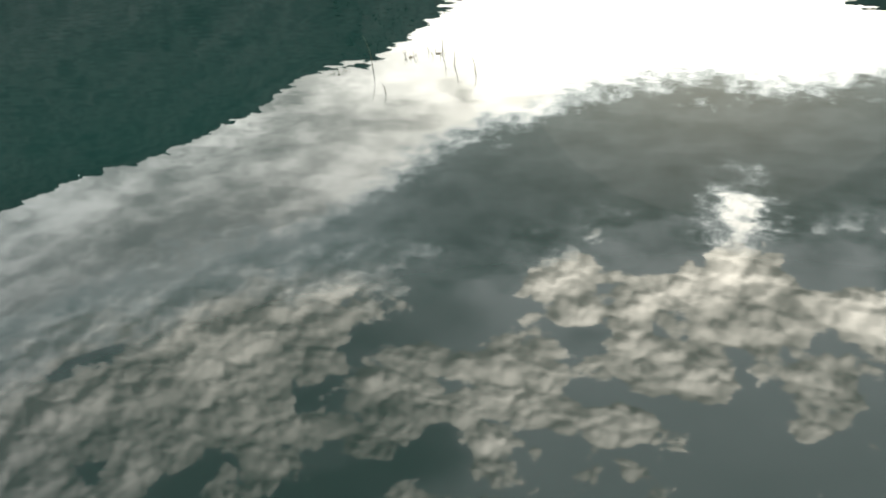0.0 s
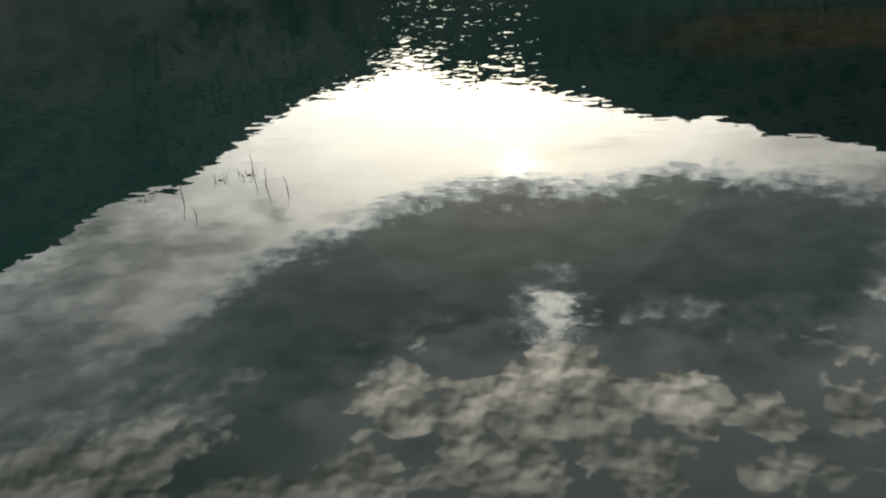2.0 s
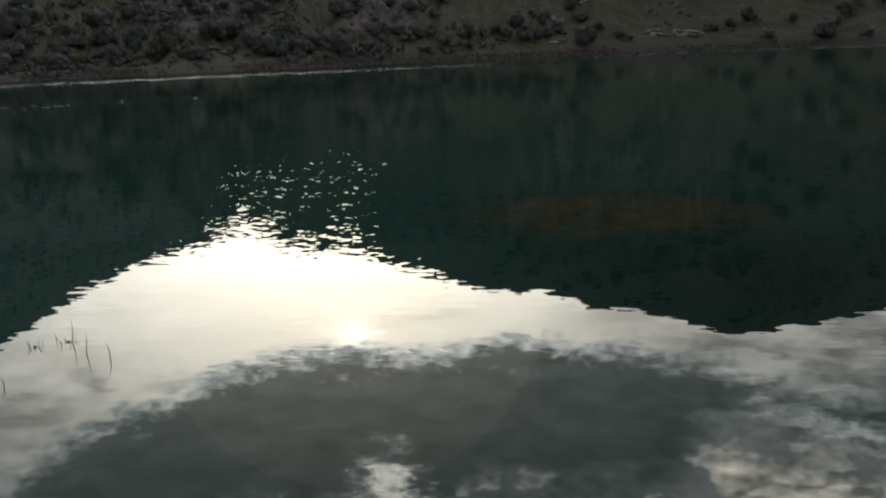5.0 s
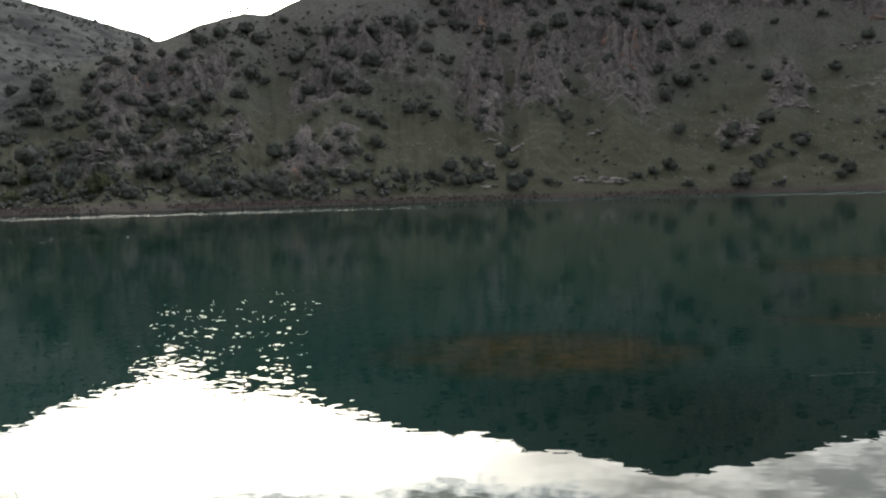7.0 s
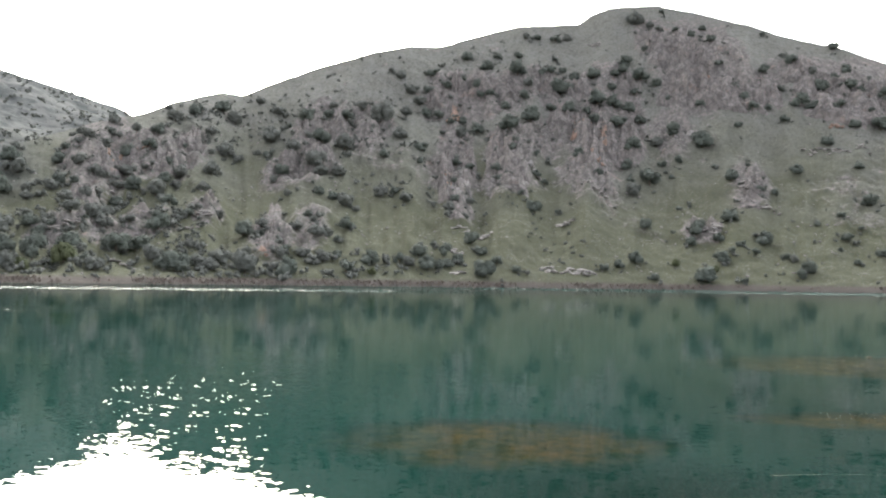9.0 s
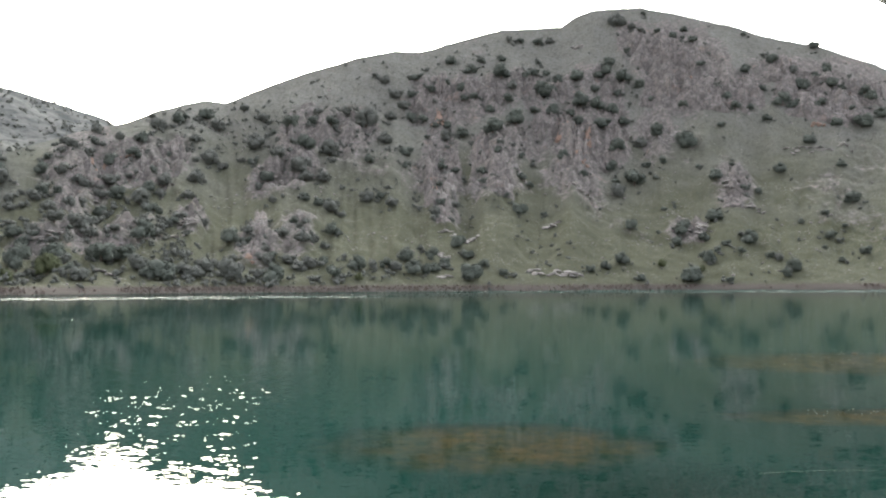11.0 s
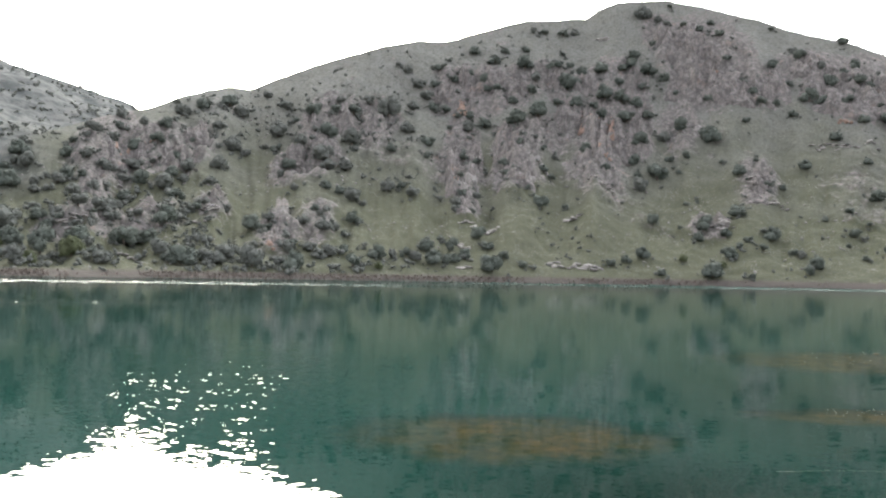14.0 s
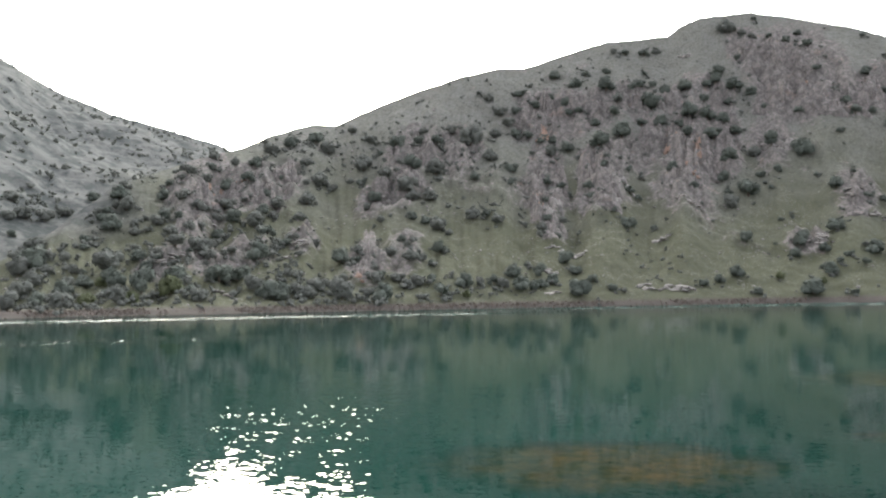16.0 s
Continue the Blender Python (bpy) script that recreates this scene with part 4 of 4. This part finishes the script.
    ob = new("low_scrub", mesh_from("low_scrub", np.concatenate(verts).tolist(), faces, HAZED_LEAF))
    tagged(ob, "small shrubs scattered over the hillside, paled grey-green for haze", "scrub", kind="stuff")


build_scrub()
build_low_scrub()


def build_ridge_tree(bearing, tall, seed):
    """A small wind-bent tree standing alone on the skyline."""
    rng = random.Random(seed)
    rs = np.arange(480.0, 830.0, 1.0)
    z = hill(np.full(rs.shape, bearing), rs)[0]
    top = int(np.argmax((z - 3) / rs))
    r, foot = float(rs[top]), float(z[top])
    thing = new("lone_tree")
    thing.location = (r * math.sin(radians(bearing)), r * math.cos(radians(bearing)), foot - 0.3)
    bm = bmesh.new()
    rings = []
    for k in range(5):
        u = k / 4
        c = Vector((0.12 * tall * u * u, 0, u * tall * 0.7))
        rings.append([bm.verts.new(c + Vector((math.cos(t), math.sin(t), 0)) * 0.05 * tall * (1 - 0.6 * u)) for t in np.linspace(0, 6.283, 7)[:-1]])
    for low, high in zip(rings, rings[1:]):
        for i in range(6):
            bm.faces.new([low[i], low[(i + 1) % 6], high[(i + 1) % 6], high[i]])
    bm.faces.new(rings[-1])
    part("trunk", bm, BARK, thing)
    crown = new("crown", leafy_mesh("crown", rng, LEAF, 6, 220, 0.08))
    crown.parent = thing
    crown.matrix_basis = pose(0.1 * tall, 0, tall * 0.45) @ Matrix.Diagonal((tall * 0.55, tall * 0.55, tall * 0.75, 1))
    tagged(thing, "small dark tree standing alone on the hill's skyline", "tree", "trees on the skyline")


build_ridge_tree(-17.65, 5.0, 3)
build_ridge_tree(-16.65, 5.5, 4)


# ---- rocks on the hillside ----
def rock_mesh(seed, mat):
    bm = bmesh.new()
    bmesh.ops.create_icosphere(bm, subdivisions=3, radius=0.5)
    rng = random.Random(seed)
    cuts = [(Vector((rng.gauss(0, 1), rng.gauss(0, 1), rng.gauss(0.2, 0.7))).normalized(), rng.uniform(0.24, 0.42)) for k in range(14)]
    for v in bm.verts:
        p = v.co.copy()
        for way, dist in cuts:
            over = p.dot(way) - dist
            if over > 0:
                p -= way * over * 0.92
        p *= 1 + 0.16 * noise.noise(p * 5 + Vector((seed, 0, 0))) + 0.10 * noise.noise(p * 13 + Vector((0, seed, 0)))
        p.z = p.z * 0.8 + 0.1
        v.co = p
    me = bpy.data.meshes.new("rock")
    bm.to_mesh(me)
    bm.free()
    me.materials.append(mat)
    return me


def on_hill(x, y):
    z, _ = hill(np.array([math.degrees(math.atan2(x, y))]), np.array([math.hypot(x, y)]))
    return float(z[0])


# x, y, breadth, height, ochre or not
CREAM_ROCKS = [(45, 450, 28, 3.5, 0), (132, 517, 15, 3.2, 0), (137, 510, 8, 2.6, 0), (143, 626, 19, 12.5, 0),
               (175, 538, 12, 2.6, 0), (168, 557, 15, 2.4, 0), (236, 606, 29, 2.9, 0), (73, 558, 15, 3.3, 0),
               (51, 520, 12, 3.0, 0), (-12, 460, 8, 4.2, 0), (-11, 425, 7, 2.2, 0), (2, 486, 9, 3.8, 0), (-9, 494, 13, 1.9, 0),
               (-188, 387, 12, 2.5, 0), (-141, 436, 10, 3.0, 0), (-141, 420, 6, 2.6, 0), (-153, 367, 8, 2.1, 0),
               (-195, 461, 8, 2.3, 0)]
GREY_ROCKS = [(81, 603, 10, 15.8, 1), (72, 629, 16, 12.3, 1), (79, 590, 8, 7.7, 1), (253, 631, 11, 7.0, 1), (-99, 409, 7, 4.9, 1),
               (-21, 555, 7, 8.6, 1), (-15, 537, 8, 13.9, 0), (-9, 549, 7, 14.2, 0), (36, 582, 8, 15.1, 0), (27, 555, 6, 10.8, 0),
               (261, 607, 9, 3.4, 0), (94, 731, 10, 3.8, 0), (-172, 498, 7, 2.7, 0), (-120, 537, 11, 7.1, 0),
               (-217, 505, 9, 7.1, 1), (-210, 519, 13, 5.1, 1), (178, 680, 9, 7.3, 1), (-20, 637, 11, 5.8, 1)]



def build_rocks():
    rng = random.Random(12)
    pale = [rock_mesh(k, CREAM if k < 3 else STONE) for k in range(5)]
    rusty = [rock_mesh(20 + k, RUST) for k in range(2)]
    for x, y, width, tall, kind in CREAM_ROCKS + GREY_ROCKS:
        count = max(3, int(width / (1.9 if kind else 1.2)))
        for i in range(count):
            u = (i + 0.5) / count - 0.5
            px, py = x + u * width + rng.uniform(-1, 1), y + rng.uniform(-1.5, 2.5) * (1 + tall * 0.15)
            s = rng.uniform(1.8, 4.6) if kind else rng.uniform(2.2, 5.2)
            ob = new("rock", rng.choice(rusty if kind else pale))
            ob.matrix_basis = pose(px, py, on_hill(px, py), rng.uniform(-14, 14), rng.uniform(-14, 14), rng.uniform(0, 360)) @ Matrix.Diagonal((s * 1.3, s, tall * rng.uniform(0.5, 1.0) * (1.0 if kind else 0.7), 1))
            tagged(ob, "ochre weathered limestone rock in the hillside crag" if kind else "pale grey weathered limestone rock on the hillside", "rock", "rocks on the hillside")


def build_rubble():
    rng = np.random.RandomState(15)
    base = []
    for k in range(3):
        bm = bmesh.new()
        bmesh.ops.create_icosphere(bm, subdivisions=1, radius=0.5)
        for v in bm.verts:
            v.co *= 1 + 0.5 * noise.noise(v.co * 3 + Vector((k * 7, 0, 0)))
        base.append((np.array([tuple(v.co) for v in bm.verts]), [tuple(v.index for v in f.verts) for f in bm.faces]))
        bm.free()
    count = 5000
    th = rng.uniform(-36, 29, count)
    r = shore_line(th) + 10 + rng.uniform(0, 1, count) * 270
    z, rock = hill(th, r)
    x, y = r * np.sin(np.radians(th)), r * np.cos(np.radians(th))
    some = fbm(x / 22, y / 22, 91, 3)
    keep = rng.uniform(0, 1, count) < 0.06 + 0.9 * smooth(0.5, 0.7, some) + 0.3 * rock
    verts, faces, at = [], [], 0
    for i in np.nonzero(keep)[0]:
        co, polys = base[i % 3]
        s = 0.4 + 1.5 * rng.uniform() ** 2.5
        verts.append(co * [s * 1.3, s, s * 0.8] + [x[i], y[i], z[i]])
        faces += [tuple(v + at for v in p) for p in polys]
        at += len(co)
    ob = new("rubble", mesh_from("rubble", np.concatenate(verts).tolist(), faces, STONE))
    tagged(ob, "loose pale limestone rubble strewn on the grass", "stones", kind="stuff")


def build_crag(x0, y0, x1, y1, width, mat, label):
    """A broken buttress of rock that stands out of the slope between its foot and its head."""
    rows, cols = 26, 19
    way = Vector((x1 - x0, y1 - y0, 0))
    side = Vector((way.y, -way.x, 0)).normalized()
    out = (-way.normalized() * 0.75 + Vector((0, 0, 0.65))).normalized()
    seed = x0 * 0.37 + y0 * 0.11
    thing = new("crag")
    thing.location = (x0, y0, on_hill(x0, y0))
    if way.length < width * 1.2:
        way = way.normalized() * width * 1.2
    bm = bmesh.new()
    spots = []
    for i in range(rows):
        u = i / (rows - 1)
        for j in range(cols):
            v = 2 * j / (cols - 1) - 1
            spread = 1 - 0.45 * u + 0.22 * noise.noise((u * 3, v, seed))
            p = Vector((x0, y0, 0)) + way * (u * 1.04 - 0.02) + side * v * spread * width * 0.62
            flute = 1 - abs(noise.noise((v * 2.2 + 0.9 * noise.noise((u * 3, v * 2, seed + 3)), u * 2.4, seed))) * 1.5
            chip = noise.noise((v * 4, u * 6, seed + 9)) * 0.34 + noise.noise((v * 9, u * 14, seed)) * 0.24
            edge = max(0.0, 1 - abs(v) ** 2.2) * min(1, u / 0.10) * max(0.0, 1 - u ** 3)
            edge *= min(1.0, max(0.0, 0.75 + 1.1 * noise.noise((v * 1.7, u * 2.6, seed + 21))))
            rise = edge * width * (0.25 * flute + 0.18 * chip + 0.06) - 0.35 * (1 - min(1, edge * 4))
            spots.append((p.x, p.y, rise))
    xs, ys, rises = np.array(spots).T
    ground, _ = hill(np.degrees(np.arctan2(xs, ys)), np.hypot(xs, ys))
    made = [bm.verts.new(Vector((x, y, z)) + out * r - thing.location) for x, y, z, r in zip(xs, ys, ground, rises)]
    grid = [made[i * cols:(i + 1) * cols] for i in range(rows)]
    for a, b in zip(grid, grid[1:]):
        for j in range(cols - 1):
            bm.faces.new([a[j], a[j + 1], b[j + 1], b[j]])
    part("rock_face", bm, mat, thing)
    tagged(thing, label, "crag", "limestone crags on the hillside")


def build_crags():
    for row in CRAGS_EAST + CRAGS_MIDDLE + CRAGS_WEST:
        build_crag(*row, CRAG, "broken grey-brown limestone crag standing out of the slope")
    for row in RUSTY_FACES:
        build_crag(*row, RUST, "rust-stained ochre limestone face on the crag")


def build_ridge_rocks():
    for k, (bearing, size) in enumerate(((17.4, 3.6), (21.4, 5.2), (21.7, 4.0), (7.0, 3.4), (7.6, 3.0), (12.2, 2.8), (14.6, 2.6), (25.6, 4.0), (-9.8, 2.4), (0.9, 2.4))):
        rs = np.arange(480.0, 830.0, 1.0)
        z = hill(np.full(rs.shape, bearing), rs)[0]
        top = int(np.argmax((z - 3) / rs))
        ob = new("rock", rock_mesh(40 + k, STONE))
        ob.matrix_basis = pose(rs[top] * math.sin(radians(bearing)), rs[top] * math.cos(radians(bearing)), z[top] - 0.1 * size, 8, -6, 50 * k) @ Matrix.Diagonal((size * 0.9, size * 0.6, size * 0.7, 1))
        tagged(ob, "grey limestone knob on the hill's skyline", "rock", "rocks on the skyline")


build_rocks()
build_ridge_rocks()
build_rubble()
build_crags()


def build_shore_reeds():
    """A belt of dry reed along the far waterline."""
    rng = np.random.RandomState(22)
    count = 7000
    th = rng.uniform(-42, 30, count)
    r = shore_line(th) + rng.normal(4.0, 4.0, count)
    z, _ = hill(th, r)
    x, y = r * np.sin(np.radians(th)), r * np.cos(np.radians(th))
    thick = fbm(x / 14, y / 14, 95, 3)
    verts, faces = [], []
    for i in np.nonzero((z > -0.6) & (z < 2.6) & (thick + rng.uniform(-0.15, 0.15, count) > 0.48))[0]:
        tall, wide = rng.uniform(0.3, 1.0), rng.uniform(0.2, 0.6)
        a, lean = rng.uniform(0, 3.14), rng.normal(0, 0.25)
        u = np.array([math.cos(a), math.sin(a), 0]) * wide
        foot = np.array([x[i], y[i], z[i] - 0.2])
        tip = foot + [lean, rng.normal(0, 0.2), tall]
        at = len(verts)
        verts += [tuple(foot - u), tuple(foot + u), tuple(tip + u * 0.7), tuple(tip + [0, 0, tall * 0.25]), tuple(tip - u * 0.6)]
        faces.append((at, at + 1, at + 2, at + 3, at + 4))
    ob = new("shore_reeds", mesh_from("shore_reeds", verts, faces, DRY_REED))
    tagged(ob, "belt of dry brown reeds along the far shore", "reeds", kind="stuff")


DRY_REED = leaf_material("dry_shore_reed", (0.075, 0.064, 0.055), (0.15, 0.128, 0.108))
build_shore_reeds()


# ---- weed beds under the surface ----
def build_weed_bed(x, y, half_x, half_y, top, seed):
    thing = new("weed_bed")
    thing.location = (x, y, -3.2)
    bm = bmesh.new()
    bmesh.ops.create_grid(bm, x_segments=56, y_segments=56, size=1.0)
    for v in bm.verts:
        a = math.atan2(v.co.y, v.co.x)
        d = max(abs(v.co.x), abs(v.co.y))
        edge = 1 + 0.22 * noise.noise((2.0 * math.cos(a), 2.0 * math.sin(a), seed))
        px, py = math.cos(a) * d * edge * half_x, math.sin(a) * d * edge * half_y
        lump = 0.025 * noise.noise((px * 1.6, py * 1.6, seed)) + 0.02 * noise.noise((px * 5, py * 5, seed))
        v.co = (px, py, 3.2 + top + lump * (1 - d) - 0.06 * d * d)
    spread = [1.0 - max(abs(v.co.x) / half_x, abs(v.co.y) / half_y, math.hypot(v.co.x / half_x, v.co.y / half_y)) ** 2 for v in bm.verts]
    sheet = part("weed_mat", bm, WEED, thing)
    sheet.data.attributes.new("cover", "FLOAT", "POINT").data.foreach_set("value", spread)
    bm = bmesh.new()
    rng = random.Random(seed)
    for k in range(900):
        a, d = rng.uniform(0, 6.283), math.sqrt(rng.random()) * 1.1
        p = Vector((math.cos(a) * d * half_x, math.sin(a) * d * half_y, 3.2 + top - 0.30 - 1.3 * d ** 4))
        lean = Vector((rng.gauss(0, 0.12), rng.gauss(0, 0.12), rng.uniform(0.15, 0.38) * (1 - 0.3 * d)))
        w = Vector((rng.uniform(-1, 1), rng.uniform(-1, 1), 0)).normalized() * 0.035
        tip = p + lean
        tip.z = min(tip.z, 3.16)
        bm.faces.new([bm.verts.new(p - w), bm.verts.new(p + w), bm.verts.new(tip + w * 0.3), bm.verts.new(tip - w * 0.3)])
    strands = part("weed_strands", bm, WEED, thing)
    strands.data.attributes.new("cover", "FLOAT", "POINT").data.foreach_set("value", [0.55] * len(strands.data.vertices))
    tagged(strands, kind="stuff")
    tagged(thing, "orange-brown bed of pondweed just under the water", "water weed", "weed beds in the lake")


build_weed_bed(0.47, 17.1, 4.4, 4.0, -0.07, 3)
build_weed_bed(9.9, 20.4, 5.0, 2.3, -0.06, 5)
build_weed_bed(15.6, 34.2, 8.6, 6.8, -0.06, 8)


def build_flecks():
    """Tips of weed and pale flecks that break the surface."""
    rng = random.Random(31)
    bm = bmesh.new()
    for x0, y0, sx, sy, count in ((10.0, 20.6, 2.2, 0.35, 70), (14.6, 34.2, 2.6, 1.2, 26), (16.5, 38.0, 3.0, 1.6, 22)):
        for k in range(count):
            x, y, s = x0 + rng.gauss(0, sx * 0.5), y0 + rng.gauss(0, sy), rng.uniform(0.008, 0.022)
            a = rng.uniform(0, 6.283)
            pts = [Vector((x + s * (1.6 if i % 2 else 0.9) * math.cos(a + i * 1.05), y + s * math.sin(a + i * 1.05), 0.004 + 0.012 * (i % 3))) for i in range(6)]
            top = bm.verts.new((x, y, rng.uniform(0.012, 0.035)))
            ring = [bm.verts.new(p) for p in pts]
            for i in range(6):
                bm.faces.new([ring[i], ring[(i + 1) % 6], top])
    ob = part("weed_flecks", bm, PALE)
    tagged(ob, "pale dry weed tips breaking the water surface", "water weed", kind="stuff")


PALE = plain_material("pale_dry_weed", (0.14, 0.13, 0.085), (0.30, 0.28, 0.21), 30.0)
build_flecks()


# ---- rushes standing in the water ----
def blade(name, parent, foot, tip, thick, bend=0.0, mat=None):
    bm = bmesh.new()
    foot, tip = Vector(foot), Vector(tip)
    side = (tip - foot).orthogonal().normalized()
    rings = []
    for i in range(7):
        s = i / 6
        c = foot.lerp(tip, s) + side * bend * math.sin(s * math.pi) - Vector((0, 0, abs(bend) * 0.6 * s * s))
        rad = thick * (1 - 0.75 * s)
        rings.append([bm.verts.new(c + Vector((math.cos(a), math.sin(a), 0)) * rad) for a in (0, 1.257, 2.513, 3.77, 5.027)])
    for low, high in zip(rings, rings[1:]):
        for i in range(5):
            bm.faces.new([low[i], low[(i + 1) % 5], high[(i + 1) % 5], high[i]])
    bm.faces.new(rings[-1])
    bm.faces.new(list(reversed(rings[0])))
    return part(name, bm, mat or REED, parent)


def spot(bearing, depression):
    r = 3.0 / math.tan(radians(depression))
    return r * math.sin(radians(bearing)), r * math.cos(radians(bearing))


def build_stem(bearing, depression, tall, lean_x, lean_y=0.0, bend=0.02):
    x, y = spot(bearing, depression)
    thing = new("reed_stem")
    thing.location = (x, y, 0)
    blade("stalk", thing, (0, 0, -0.04), (lean_x, lean_y, tall), 0.0068, bend)
    tagged(thing, "thin bare brown reed stem standing in the lake", "reed", "reed stems in the lake")
    return thing


def build_tuft(bearing, depression, size, count, seed):
    rng = random.Random(seed)
    x, y = spot(bearing, depression)
    thing = new("rush_tuft")
    thing.location = (x, y, 0)
    for k in range(count):
        a = k / count * 6.283 + rng.uniform(-0.3, 0.3)
        out = size * rng.uniform(0.5, 1.0)
        blade("blade", thing, (0.01 * math.cos(a), 0.01 * math.sin(a), -0.15), (out * math.cos(a), out * math.sin(a), size * rng.uniform(0.08, 0.8)), 0.0065, rng.uniform(-0.02, 0.02))
    bm = bmesh.new()
    bmesh.ops.create_icosphere(bm, subdivisions=2, radius=size * 0.22)
    for v in bm.verts:
        v.co *= 1 + 0.5 * noise.noise(v.co * 30)
        v.co.z *= 0.55
    part("root_clump", bm, REED, thing)
    tagged(thing, "small dark tuft of rush blades at the lake surface", "rush", "rush tufts in the lake")


build_stem(-38.0, 16.35, 0.42, -0.07, 0.0, 0.03)
build_stem(-37.45, 18.0, 0.13, -0.03)
build_stem(-31.25, 17.45, 0.21, -0.03)
build_stem(-32.62, 16.9, 0.24, 0.035, 0.0, 0.01)
build_stem(-34.25, 15.85, 0.09, 0.0)
build_tuft(-35.4, 16.05, 0.12, 9, 1)
build_tuft(-33.5, 16.05, 0.13, 11, 2)
build_stem(-33.35, 16.1, 0.28, 0.03, 0.0, 0.02)
build_tuft(-40.25, 16.4, 0.07, 5, 3)
build_tuft(-40.75, 16.3, 0.05, 4, 4)
build_tuft(-39.7, 16.25, 0.05, 4, 5)
build_tuft(23.5, 4.15, 0.45, 5, 7)


def build_floating_reed():
    thing = new("floating_reed")
    thing.location = (4.6, 14.1, 0.008)
    blade("stalk", thing, (0, 0, 0), (2.9, 0.1, 0.01), 0.005, 0.05, PALE)
    tagged(thing, "pale dry reed stalk floating on the water", "reed")


build_floating_reed()


# ---- slatted roof beside the camera ----
def box(bm, size, m):
    made = bmesh.ops.create_cube(bm, size=1.0)
    for v in made["verts"]:
        v.co = m @ Vector((v.co.x * size[0], v.co.y * size[1], v.co.z * size[2]))
    return made


def build_roof():
    """A flat roof of narrow ribbed boards on posts, reaching out over the water beside the camera."""
    roof = new("slatted_roof")
    roof.location = (2.7, 1.3, -3.3)
    base = Vector(roof.location)
    corner = Vector((1.318, 2.918, 4.0))
    edge_way = Vector((0.727, 0.687, 0.0)).normalized()
    along = Vector((0.559, -0.829, 0.0)).normalized()
    across = Vector((-along.y, along.x, 0.0))
    up_way = Vector((0, 0, 1))
    board_turn = Matrix((across, along, up_way)).transposed().to_4x4()
    edge_turn = Matrix((edge_way, up_way.cross(edge_way), up_way)).transposed().to_4x4()
    rng = random.Random(6)
    pitch, long = 0.078, 2.4

    def at(a, b, z=0.0):
        return corner + edge_way * a + along * b + up_way * z - base

    step = pitch / abs(edge_way.dot(across))
    for i in range(int(-2.2 / step), int(3.0 / step)):
        bm = bmesh.new()
        jut, sag = rng.uniform(-0.004, 0.004), rng.uniform(-0.002, 0.002)
        for off in (-0.0195, 0.0195):
            box(bm, (0.024 + rng.uniform(-0.003, 0.002), long, 0.034), Matrix.Translation(at(i * step, long / 2 + jut, 0.001 + sag + rng.uniform(-0.003, 0.003)) + across * off) @ board_turn)
        part("board", bm, BOARD, roof)
        # the backing's dark colour paints the shade between the slats
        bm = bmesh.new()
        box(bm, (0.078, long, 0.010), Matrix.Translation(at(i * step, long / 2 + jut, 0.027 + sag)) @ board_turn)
        part("shade_backing", bm, GAP_SHADE, roof, "backing behind the slats, coloured dark for the shade in the gaps")
    bm = bmesh.new()
    box(bm, (5.24, 0.012, 0.046), Matrix.Translation(at(0.4, -0.008, 0.004)) @ edge_turn)
    part("edge_trim", bm, BOARD, roof)
    for shift in (0.5, 1.9):
        bm = bmesh.new()
        box(bm, (5.2, 0.08, 0.12), Matrix.Translation(at(0.4, shift, 0.079)) @ edge_turn)
        bmesh.ops.bevel(bm, geom=bm.edges[:], offset=0.006, segments=1)
        part("beam", bm, BOARD, roof)
    for a, b, foot in ((2.8, 1.9, -3.3), (0.4, 1.9, -3.3), (-2.0, 1.9, 1.2), (2.9, 0.5, -3.3)):
        p = at(a, b) + base
        bm = bmesh.new()
        tall = 4.0 - foot
        box(bm, (0.11, 0.11, tall), Matrix.Translation(Vector((p.x, p.y, foot + tall / 2)) - base) @ edge_turn)
        bmesh.ops.bevel(bm, geom=bm.edges[:], offset=0.01, segments=1)
        part("post", bm, BOARD, roof)
    tagged(roof, "weathered grey slatted wooden roof on posts at the lakeside", "roof")


build_roof()
